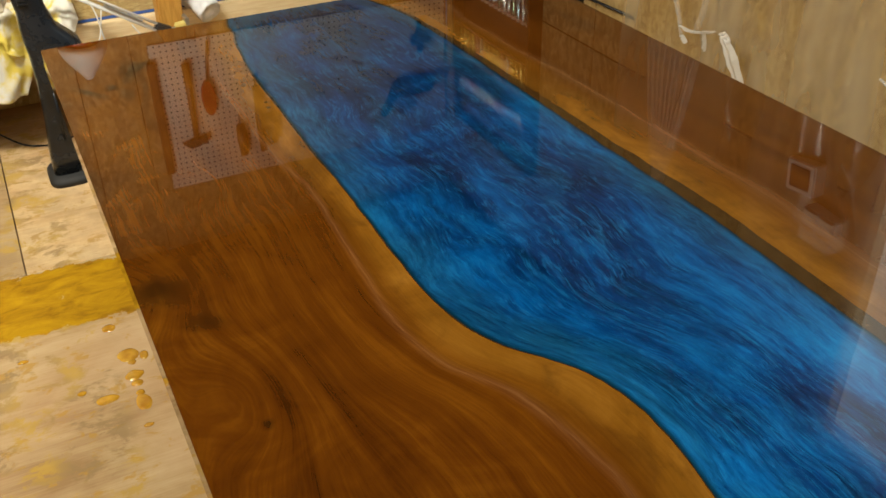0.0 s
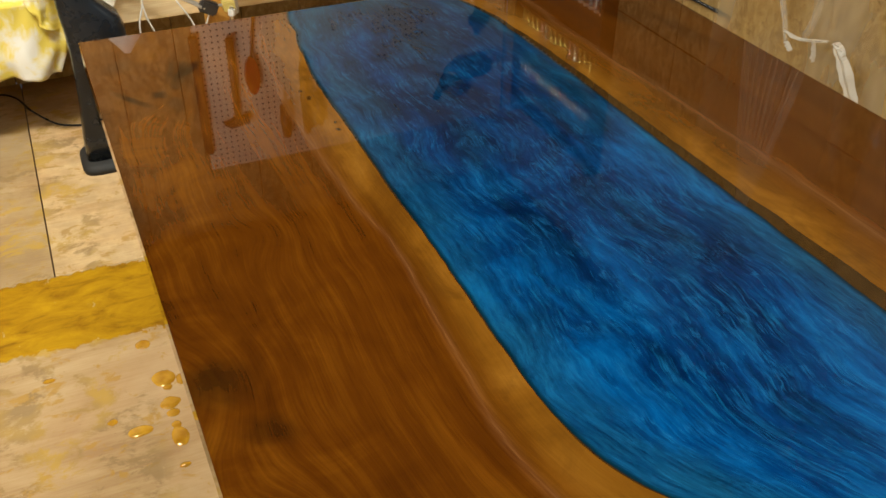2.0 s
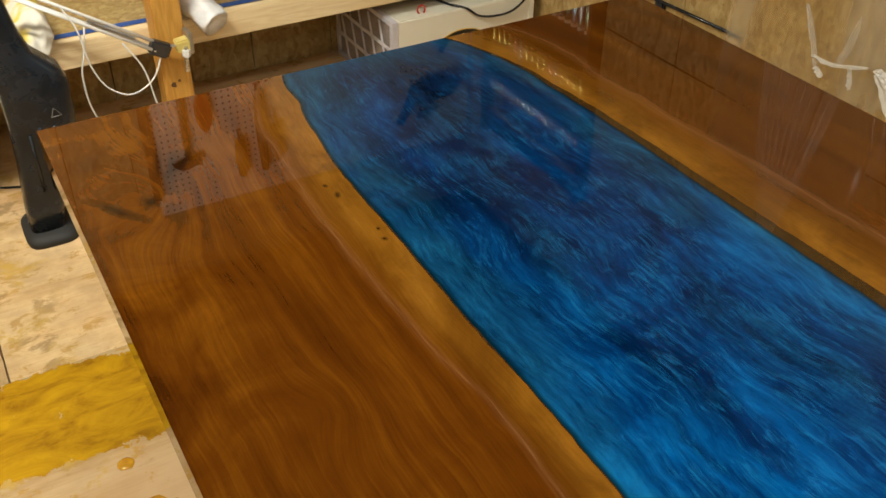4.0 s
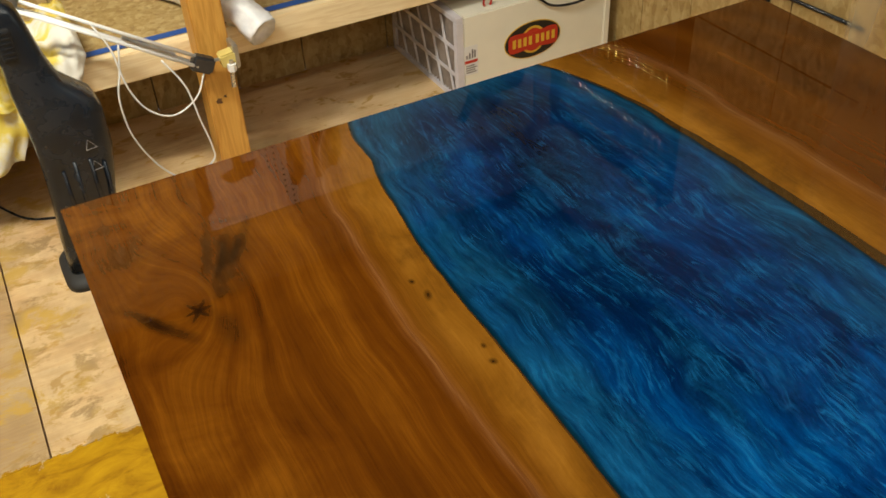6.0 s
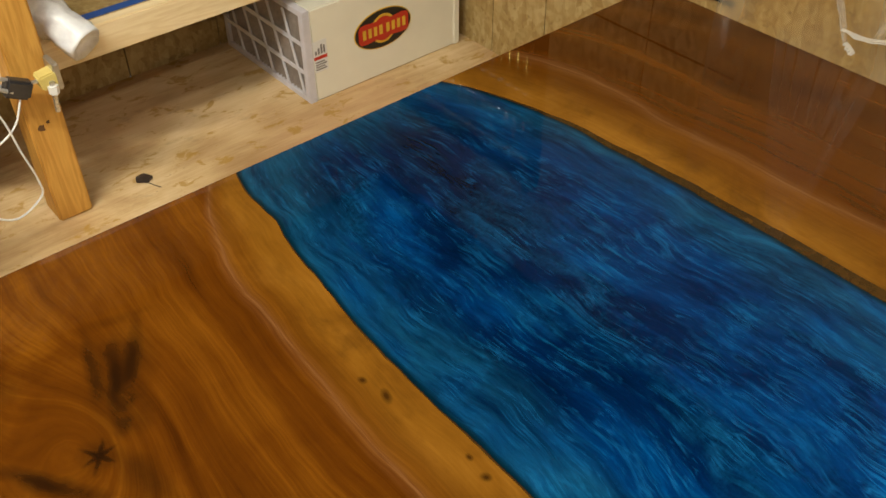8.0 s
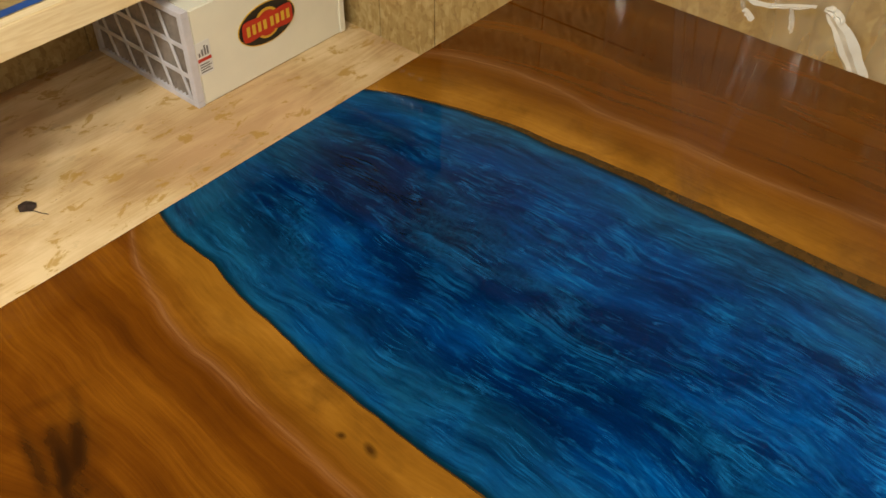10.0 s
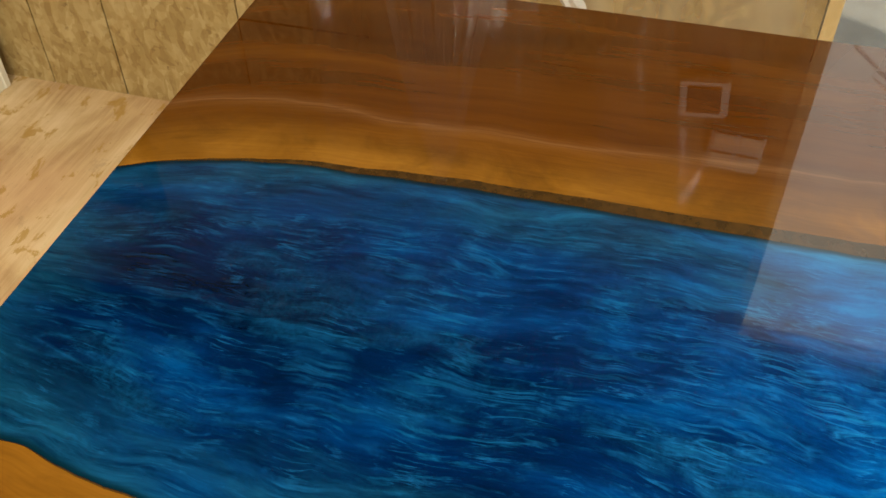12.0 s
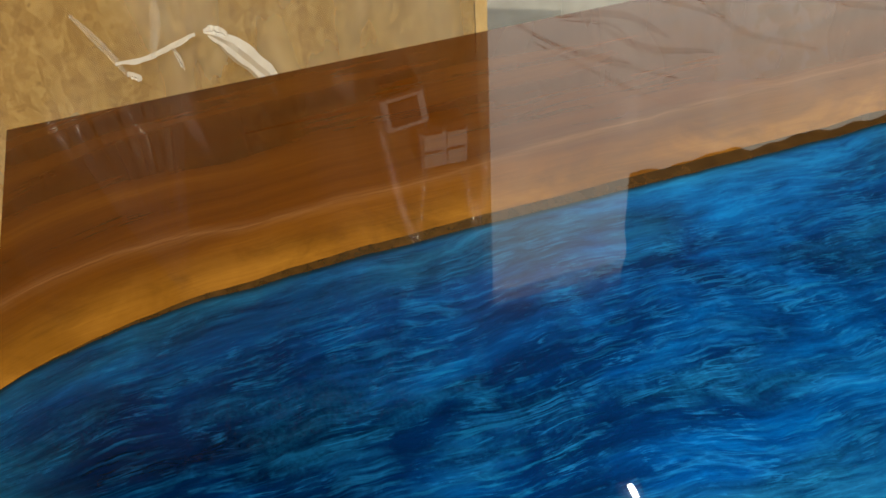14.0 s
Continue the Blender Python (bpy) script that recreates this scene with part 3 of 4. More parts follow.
def plastic_sheet():
    """Polythene hung over the side wall: shallow folds, fanned creases and a few sharp tucks."""
    bm = bmesh.new()
    ny, nz = 300, 120
    rnd = random.Random(11)
    # short sharp creases: middle, direction, half length, half width, depth
    creases = [(-0.335, 0.515, 2.30, 0.11, 0.020, 0.030), (-0.29, 0.575, 0.30, 0.09, 0.012, 0.016), (-0.19, 0.555, 2.0, 0.10, 0.012, 0.014), (-0.10, 0.60, 1.75, 0.22, 0.012, 0.014), (-0.24, 0.70, 1.35, 0.20, 0.014, 0.016)]
    for k in range(60):
        creases.append((0.15 - 2.6 * rnd.random(), 0.35 + 1.7 * rnd.random(), 0.9 + 1.3 * rnd.random(), 0.06 + 0.20 * rnd.random(), 0.008 + 0.010 * rnd.random(), 0.006 + 0.012 * rnd.random()))
    grid = []
    for i in range(ny + 1):
        y = 0.215 - 3.6 * i / ny
        near = [c for c in creases if abs(c[0] - y) < 0.3]
        col = []
        for j in range(nz + 1):
            z = 0.02 + 2.34 * j / nz
            fold = 0.007 * math.sin(y * 15 + 1.2 * math.sin(z * 1.7)) + 0.004 * math.sin(y * 37 + z * 2.2)
            fold += 0.013 * (noise.noise(Vector((y * 3.2, z * 0.9, 4.0)))) + 0.005 * noise.noise(Vector((y * 11, z * 2.2, 1.0)))
            for cy, cz, an, ln, wd, dp in near:
                u, v = (y - cy) * math.cos(an) + (z - cz) * math.sin(an), -(y - cy) * math.sin(an) + (z - cz) * math.cos(an)
                if abs(u) < ln and abs(v) < wd:
                    fold -= dp * (1 - abs(v) / wd) * (1 - (u / ln) ** 2)
            x = RIGHT - 0.036 + max(-0.030, min(0.028, fold))
            yy = y + 0.010 * noise.noise(Vector((z * 3.0, y, 2.0)))
            col.append(bm.verts.new((x, yy, z)))
        grid.append(col)
    for i in range(ny):
        for j in range(nz):
            bm.faces.new((grid[i][j], grid[i + 1][j], grid[i + 1][j + 1], grid[i][j + 1]))
    ob = part("plastic_sheet", bm, POLY, smooth=True)
    return tagged(ob, "clear wrinkled polythene sheet hung over the side wall", "plastic sheet")


def tuck(points, width, seed, mat):
    """A folded-over pucker of the film, doubled and milky."""
    bm = bmesh.new()
    pts = spline(points, 8)
    rows = []
    for i, (y, z, _) in enumerate(pts):
        t = i / (len(pts) - 1)
        a, b = pts[max(0, i - 1)], pts[min(len(pts) - 1, i + 1)]
        d = Vector((b[0] - a[0], b[1] - a[1])).normalized()
        w = width * min(1.0, 0.25 + 2.2 * t, 0.45 + 2.2 * (1 - t)) * (1 + 0.3 * noise.noise(Vector((t * 5, seed, 0))))
        row = []
        for k, (off, out) in enumerate(((-1, 0.0), (-0.35, 0.016), (0.2, 0.010), (0.6, 0.018), (1, 0.0))):
            row.append(bm.verts.new((RIGHT - 0.068 - out * (0.6 + 0.4 * noise.noise(Vector((t * 7, k, seed)))), y - d.y * w * off, z + d.x * w * off)))
        rows.append(row)
    for r0, r1 in zip(rows, rows[1:]):
        for k in range(4):
            bm.faces.new((r0[k], r0[k + 1], r1[k + 1], r1[k]))
    part("tuck", bm, mat, SHEET, "milky folded pucker")


def milky(name, cover):
    m = Mat(name, 0.12)
    m.to("Base Color", (0.86, 0.85, 0.82, 1))
    tr = m.n("BsdfTransparent")
    mx = m.n("MixShader", Fac=cover)
    m.t.links.new(tr.outputs[0], mx.inputs[1])
    m.t.links.new(m.b.outputs[0], mx.inputs[2])
    m.t.links.new(mx.outputs[0], m.t.nodes["Material Output"].inputs[0])
    m.bump(m.noise(m.coords(), 45, 4), 0.3, 0.004)
    return m.m


SHEET, MILKY, FAINT = plastic_sheet(), milky("doubled_film", 0.55), milky("creased_film", 0.24)
# the big white pucker and the sharp creases round it
for pts, w, sd, mat in (([(-0.300, 0.588), (-0.335, 0.556), (-0.380, 0.495), (-0.430, 0.420)], 0.022, 1, MILKY), ([(-0.292, 0.594), (-0.312, 0.592), (-0.335, 0.577)], 0.009, 2, MILKY), ([(-0.112, 0.562), (-0.170, 0.560), (-0.225, 0.575), (-0.275, 0.592)], 0.0040, 3, MILKY),
                        ([(-0.225, 0.575), (-0.232, 0.548), (-0.238, 0.520)], 0.0045, 4, MILKY), ([(-0.128, 0.537), (-0.140, 0.526), (-0.152, 0.518)], 0.006, 5, MILKY), ([(-0.06, 0.68), (-0.095, 0.61), (-0.130, 0.53)], 0.006, 6, FAINT), ([(-0.22, 0.70), (-0.205, 0.62), (-0.185, 0.56)], 0.010, 7, FAINT),
                        ([(-0.86, 0.66), (-0.92, 0.64), (-0.99, 0.635)], 0.0022, 10, FAINT), ([(-0.90, 0.60), (-0.99, 0.607), (-1.10, 0.622)], 0.0018, 11, FAINT)):
    tuck([(y, z, 0) for y, z in pts], w, sd, mat)
rnd = random.Random(23)
for k in range(9):      # pleats fanning down from where the film is pinned
    low = -0.24 + 0.034 * k + 0.012 * rnd.random()
    tuck([(-0.085 - 0.004 * k, 1.72, 0), (0.55 * low - 0.04, 1.30, 0), (low, 0.86 + 0.12 * rnd.random(), 0)], 0.006 + 0.008 * rnd.random(), 50 + k, FAINT)
for k in range(16):      # creases running up across the doorway from its edge
    y0, z0 = DOOR_B + 0.10 - 0.85 * rnd.random(), 0.86 + 0.30 * rnd.random()
    a, ln = radians(52 + 30 * rnd.random()), 0.20 + 0.45 * rnd.random()
    bow = 0.06 * (rnd.random() - 0.5)
    tuck([(y0, z0, 0), (y0 - 0.5 * ln * math.sin(a) + bow, z0 + 0.5 * ln * math.cos(a) + bow, 0), (y0 - ln * math.sin(a), z0 + ln * math.cos(a), 0)], 0.003 + 0.007 * rnd.random(), 30 + k, FAINT)

# ---- river table ----
LENGTH = 2.44
LIVE_L = [(0.0, 0.446), (-0.045, 0.434), (-0.118, 0.431), (-0.165, 0.419), (-0.24, 0.411), (-0.325, 0.400), (-0.44, 0.394), (-0.54, 0.393), (-0.66, 0.390), (-0.78, 0.386), (-0.98, 0.385),
          (-1.10, 0.381), (-1.215, 0.377), (-1.306, 0.377), (-1.371, 0.385), (-1.425, 0.400), (-1.467, 0.420), (-1.505, 0.449), (-1.551, 0.480), (-1.60, 0.497), (-1.65, 0.505), (-1.71, 0.503), (-1.80, 0.491), (-2.0, 0.46), (-2.44, 0.43)]
LIVE_R = [(0.0, 0.800), (-0.045, 0.822), (-0.114, 0.843), (-0.20, 0.858), (-0.30, 0.864), (-0.46, 0.870), (-0.70, 0.871), (-0.90, 0.872), (-1.10, 0.875), (-1.25, 0.878), (-1.37, 0.877), (-1.50, 0.872), (-1.70, 0.866), (-2.44, 0.86)]
SAP_L = [(0.0, 0.040), (-0.13, 0.074), (-0.34, 0.070), (-0.6, 0.077), (-0.8, 0.062), (-0.95, 0.052), (-1.14, 0.057), (-1.30, 0.066), (-1.40, 0.075), (-1.5, 0.09), (-1.6, 0.10), (-1.8, 0.08), (-2.44, 0.07)]
SAP_R = [(0.0, 0.128), (-0.12, 0.125), (-0.21, 0.110), (-0.30, 0.101), (-0.42, 0.102), (-0.53, 0.103), (-0.63, 0.114), (-0.74, 0.122), (-1.2, 0.125), (-2.44, 0.12)]
BARK_R = [(0.0, 0.002), (-0.10, 0.004), (-0.23, 0.009), (-0.35, 0.014), (-0.46, 0.016), (-0.60, 0.018), (-0.8, 0.020), (-1.04, 0.024), (-1.2, 0.028), (-1.35, 0.030), (-1.5, 0.029), (-2.44, 0.026)]
WIDTH = 1.294


def live(table, y, k):
    """The live edge with its small natural unevenness."""
    return along(table, y) + 0.0022 * noise.noise(Vector((y * 16, k, 0))) + 0.0012 * noise.noise(Vector((y * 45, k, 3)))


def slab(name, x_a, x_b, values, nu, parent, mat, label, slope=0.0):
    """A flat strip of the tabletop between two lines in y, with depth; values(x, y) gives edge, bark, sap and the grain's place across."""
    bm = bmesh.new()
    layers = {k: bm.verts.layers.float.new(k) for k in ("edge", "bark", "sap", "gold")}
    uv = bm.loops.layers.uv.new("UVMap")
    ny = 244
    rows, grain = [], {}
    for depth in (0, 1):
        sheet = []
        for j in range(ny + 1):
            y = -LENGTH * j / ny
            a, b = x_a(y), x_b(y)
            line = []
            for i in range(nu + 1):
                t = i / nu
                x = a + (b - a) * t
                v = bm.verts.new((x, y, TOP - 0.052 * depth))
                e, bk, sp, gd, g = values(x, y, a, b)
                v[layers["edge"]], v[layers["bark"]], v[layers["sap"]], v[layers["gold"]] = e, bk, sp, gd
                grain[v] = (g, y)
                line.append(v)
            sheet.append(line)
        rows.append(sheet)
    up, down = rows
    for j in range(ny):
        for i in range(nu):
            bm.faces.new((up[j][i], up[j][i + 1], up[j + 1][i + 1], up[j + 1][i]))
            bm.faces.new((down[j][i], down[j + 1][i], down[j + 1][i + 1], down[j][i + 1]))
        for i in (0, nu):
            bm.faces.new((up[j][i], up[j + 1][i], down[j + 1][i], down[j][i]))
    for i in range(nu):
        for j in (0, ny):
            bm.faces.new((up[j][i], up[j][i + 1], down[j][i + 1], down[j][i]))
    for f in bm.faces:
        for lp in f.loops:
            lp[uv].uv = grain[lp.vert]
    return part(name, bm, mat, parent, label)


def swell(x, y):
    """How far the grain bends round the big knots."""
    return sum(a * math.exp(-((x - kx) / wx) ** 2 - ((y - ky) / wy) ** 2) for kx, ky, wx, wy, a in ((0.115, -0.30, 0.06, 0.12, 0.085), (0.085, -1.40, 0.07, 0.13, 0.09), (0.02, -1.12, 0.08, 0.10, 0.06), (0.17, -0.84, 0.04, 0.06, 0.03)))


table = thing("river_table", "glossy brown wood and blue resin river table", "table")
slab("wood_slab", lambda y: 0.0, lambda y: live(LIVE_L, y, 1), lambda x, y, a, b: (b - x, 0.0015, along(SAP_L, y), 0.0, (b - x) * (0.41 / max(b, 0.1)) + swell(x, y)), 40, table, WOOD, "brown live-edge slab with golden sapwood and dark knots")
slab("wood_slab", lambda y: live(LIVE_R, y, 7), lambda y: WIDTH, lambda x, y, a, b: (x - a, along(BARK_R, y), along(SAP_R, y), 0.20 * math.exp(y / 0.9), (x - a) + 3.0), 40, table, WOOD, "brown live-edge slab with a dark bark line")
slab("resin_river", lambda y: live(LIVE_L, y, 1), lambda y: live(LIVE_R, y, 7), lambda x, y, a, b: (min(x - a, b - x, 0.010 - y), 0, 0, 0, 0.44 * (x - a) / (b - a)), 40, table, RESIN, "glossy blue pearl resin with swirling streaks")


def trestle(y):
    t = thing("trestle", "plain timber trestle under the tabletop", "trestle", "trestles under the table")
    part("beam", box(0.25, 1.05, y - 0.045, y + 0.045, TOP - 0.052 - 0.09, TOP - 0.052, 0.003), PINE, t)
    for x in (0.32, 0.98):
        for s in (-1, 1):
            part("leg", tube([(x, y + s * 0.02, TOP - 0.15), (x, y + s * 0.20, 0.0)], 0.032, 4), PINE, t)
    return t


trestle(-0.75), trestle(-1.9)


# ---- ceiling lights ----
def tube_light(x, y):
    t = thing("tube_light", "narrow ceiling tube light, two of the four added", "ceiling light", "ceiling tube lights")
    part("housing", box(x - 0.62, x + 0.62, y - 0.035, y + 0.035, 2.352, CEIL, 0.004), WHITE, t)
    part("tube", tube([(x - 0.6, y, 2.345), (x + 0.6, y, 2.345)], 0.006, 10), TUBE_GLOW, t)


TUBE_GLOW = glow("lit_tube", (1.0, 0.92, 0.80), 6.0)
# the two added lamps get the same fixture
for tx, ty, watts in TUBES:
    tube_light(tx, ty)

# ---- bench at the back wall ----
bench = thing("bench_shelf", "low pine bench shelf on an amber post", "bench")
part("front_board", box(-1.6, RIGHT - 0.004, 1.192, 1.230, 0.350, 0.432, 0.003), PINE, bench, "pale pine front board")
part("deck", box(-1.6, RIGHT - 0.004, 1.2305, BACK - 0.004, 0.420, 0.4318), OSB, bench, "strand board deck")
part("post", box(0.458, 0.545, 1.101, 1.190, 0.0, 1.205, 0.005), POST, bench, "amber stained pine post with dark knots")
part("ledger", box(-1.6, RIGHT - 0.004, BACK - 0.044, BACK - 0.005, 0.331, 0.4195), PINE, bench)
part("post", box(-1.55, -1.463, 1.101, 1.190, 0.0, 1.205, 0.005), POST, bench, "amber stained pine post")
tagged(part("masking_tape", box(-0.2, 1.1, 1.233, 1.262, 0.4322, 0.4336), BLUE_TAPE), "strip of blue masking tape on the shelf deck", "tape")


def knot_mark(x, y, z, r):
    pts = [(r * (1 + 0.35 * math.sin(3 * a + x * 9)) * math.cos(a), 1.35 * r * (1 + 0.3 * math.sin(2 * a + z * 7)) * math.sin(a)) for a in [k * math.tau / 14 for k in range(14)]]
    part("knot", outline(pts, 0.0012, lambda a, b, d: (x + a, y - d, z + b)), BROWN, bench)


knot_mark(0.487, 1.1008, 0.275, 0.008), knot_mark(0.505, 1.1008, 0.285, 0.004)

# air cleaner under the shelf
cleaner = thing("air_cleaner", "cream metal air cleaner box with a pleated end filter", "air cleaner")
AX0, AX1, AY0, AY1, AH = 1.258, 1.838, 1.150, 1.632, 0.296
part("body", box(AX0 + 0.024, AX1, AY0, AY1, 0.0, AH, 0.004), CREAM, cleaner)
part("end_flange", box(AX1 - 0.020, AX1 + 0.004, AY0 - 0.004, AY1, 0.0, AH + 0.002, 0.003), CREAM, cleaner)
oval = lambda rx, rz, n=40: [(rx * math.cos(k * math.tau / n), rz * math.sin(k * math.tau / n)) for k in range(n)]
face = lambda depth0: (lambda a, b, d: (1.537 + a, AY0 - depth0 - d, 0.157 + b))
badge = part("badge", outline(oval(0.108, 0.0635), 0.0012, face(0.0002)), LOGO_GOLD, cleaner, "oval badge with a red band on black")
part("badge_field", outline(oval(0.105, 0.0605), 0.0008, face(0.0016)), LOGO_BLACK, badge)
part("badge_ring", outline(oval(0.047, 0.047), 0.0008, face(0.0026)), LOGO_GOLD, badge)
part("badge_disc", outline(oval(0.039, 0.039), 0.0008, face(0.0036)), LOGO_RED, badge)
band = [(0.094, 0.018), (0.088, 0.030), (0.07, 0.033), (0, 0.027), (-0.07, 0.033), (-0.088, 0.030), (-0.094, 0.018), (-0.094, -0.018), (-0.088, -0.030), (-0.07, -0.033), (0, -0.027), (0.07, -0.033), (0.088, -0.030), (0.094, -0.018)]
part("badge_band", outline(band, 0.0008, face(0.0046)), LOGO_RED, badge)
for k in range(8):
    bx = -0.073 + k * 0.0205 + (0.006 if k > 3 else 0)
    part("badge_bar", outline([(bx - 0.006, -0.015), (bx + 0.006, -0.015), (bx + 0.006, 0.015), (bx - 0.006, 0.015)], 0.0006, face(0.0056)), LOGO_GOLD, badge)
label = part("sticker", box(1.283, 1.331, AY0 - 0.0008, AY0 - 0.0001, 0.095, 0.195), WHITE, cleaner, "white printed warning sticker")
part("sticker_bar", box(1.284, 1.330, AY0 - 0.0014, AY0 - 0.0009, 0.136, 0.146), LOGO_RED, label)
for k in range(4):
    part("sticker_bar", box(1.288, 1.326 - 0.006 * (k % 2), AY0 - 0.0014, AY0 - 0.0009, 0.102 + k * 0.0078, 0.106 + k * 0.0078), GREY_PRINT, label)
for k, (sx, sh) in enumerate(((1.292, 0.012), (1.302, 0.020), (1.312, 0.030), (1.321, 0.026))):
    part("sticker_bar", box(sx - 0.003, sx + 0.003, AY0 - 0.0014, AY0 - 0.0009, 0.152, 0.152 + sh), GREY_PRINT, label)
# pleated filter in the end, framed in card with a diagonal lattice
filt = bmesh.new()
n = 26
prev = None
for k in range(n * 2 + 1):
    y = AY0 + 0.02 + (AY1 - AY0 - 0.04) * k / (n * 2)
    x = AX0 + (0.006 if k % 2 else 0.030)
    pair = (filt.verts.new((x, y, 0.015)), filt.verts.new((x, y, AH - 0.015)))
    if prev:
        filt.faces.new((prev[0], pair[0], pair[1], prev[1]))
    prev = pair
media = part("filter_media", filt, FLEECE, cleaner, "grey pleated filter media")
fr = thing("filter_frame", "", "")
fr.parent = cleaner
fr["label"] = "lilac card lattice frame"
for x0, x1, y0, y1, z0, z1 in ((0, 0.024, AY0, AY1, 0, 0.017), (0, 0.024, AY0, AY1, AH - 0.017, AH), (0, 0.024, AY0, AY0 + 0.022, 0.018, AH - 0.018), (0, 0.024, AY1 - 0.022, AY1, 0.018, AH - 0.018)):
    part("frame_bar", box(AX0 + x0, AX0 + x1, y0, y1, z0, z1, 0.001), CARD, fr)
for z in (0.098, 0.190):
    part("frame_bar", box(AX0 - 0.0005, AX0 + 0.003, AY0 + 0.02, AY1 - 0.02, z - 0.0065, z + 0.0065), CARD, fr)
for k in range(5):
    y0 = AY0 + 0.03 + k * 0.087
    for (ya, za), (yb, zb) in (((y0, 0.024), (y0 + 0.075, AH - 0.024)),):
        w = 0.0048
        part("frame_bar", outline([(ya - w, za), (ya + w, za), (yb + w, zb), (yb - w, zb)], 0.0025, lambda a, b, dd: (AX0 + 0.0035 - dd * 1.8, a, b)), CARD, fr)
eye_pts = [(1.39 + 0.014 * math.cos(a), 1.185, AH + 0.012 + 0.016 * math.sin(a)) for a in [radians(-50 + 280 * k / 14) for k in range(15)]]
part("hook", tube(eye_pts, 0.0035, 8), RED, cleaner, "small red hanging hook", True)
tagged(part("power_cord", tube(spline([(1.47, 1.40, AH + 0.006), (1.50, 1.22, AH + 0.006), (1.545, 1.146, AH + 0.003), (1.60, 1.138, 0.262), (1.67, 1.138, 0.248), (1.74, 1.138, 0.254), (1.80, 1.142, 0.290), (1.822, 1.19, AH + 0.007), (1.815, 1.40, AH + 0.007)]), 0.0042, 8), BLACK, smooth=True), "black power cord looped over the air cleaner", "cord")

# articulated lamp lying along the shelf
lamp = thing("arm_lamp", "white sprung-arm clamp lamp lying by the post", "lamp")
KNEE, FAR = Vector((0.440, 1.060, 0.424)), Vector((0.050, 1.120, 0.660))
for off in ((0, 0, 0.018), (0, 0.012, -0.008), (0, -0.012, -0.008)):
    part("arm_rod", tube([KNEE + Vector(off), FAR + Vector(off)], 0.0052, 8), WHITE, lamp, "", True)
part("spring", tube([KNEE.lerp(FAR, 0.12) + Vector((0, 0, 0.006)), KNEE.lerp(FAR, 0.42) + Vector((0, 0, 0.006))], 0.0046, 8), STEEL, lamp)
part("knuckle", box(-0.030, 0.030, -0.016, 0.016, -0.022, 0.022, 0.006, None, pose(0.454, 1.060, 0.416, 0, 28, 0)), DARK_STEEL, lamp, "grey pivot knuckle")
part("pivot_pin", tube([(0.464, 1.060, 0.420), (0.507, 1.060, 0.415)], 0.005, 8), STEEL, lamp)
cl = part("clamp", box(-0.022, 0.022, -0.020, 0.020, -0.018, 0.018, 0.004, None, pose(0.523, 1.062, 0.414, 0, -8, 0)), YELLOW, lamp, "yellow cast clamp block")
part("clamp_jaw", box(0.536, 0.550, 1.040, 1.098, 0.386, 0.452, 0.003), STEEL, cl)
part("clamp_bolt", tube([(0.525, 1.039, 0.415), (0.521, 1.045, 0.336)], 0.0062, 8), STEEL, cl)
part("clamp_nut", tube([(0.525, 1.039, 0.405), (0.524, 1.039, 0.385)], 0.012, 6), WHITE, cl)
part("far_knuckle", box(-0.02, 0.02, -0.014, 0.014, -0.026, 0.026, 0.005, None, pose(0.050, 1.120, 0.660, 0, 28, 0)), STEEL, lamp)
shade = bmesh.new()
lathe([(0.020, 0.0), (0.034, 0.012), (0.042, 0.05), (0.075, 0.12), (0.078, 0.124), (0.070, 0.119), (0.038, 0.05), (0.018, 0.004)], 24, shade)
bmesh.ops.transform(shade, matrix=pose(0.010, 1.150, 0.672, 0, -115, 30), verts=shade.verts)
part("shade", shade, WHITE, lamp, "white metal lamp shade", True)
for pts in ([(0.209, 1.07, 0.595), (0.239, 1.05, 0.522), (0.255, 1.05, 0.408), (0.290, 1.05, 0.333), (0.351, 1.05, 0.299), (0.419, 1.05, 0.333), (0.458, 1.055, 0.405)],
            [(0.353, 1.055, 0.456), (0.396, 1.05, 0.372), (0.414, 1.05, 0.265), (0.430, 1.055, 0.175), (0.425, 1.06, 0.125), (0.354, 1.07, 0.085), (0.285, 1.06, 0.150), (0.234, 1.05, 0.270), (0.226, 1.05, 0.382), (0.245, 1.055, 0.450), (0.262, 1.065, 0.520)]):
    part("cord", tube(spline(pts), 0.0026, 8), WHITE, lamp, "white lamp cord", True)


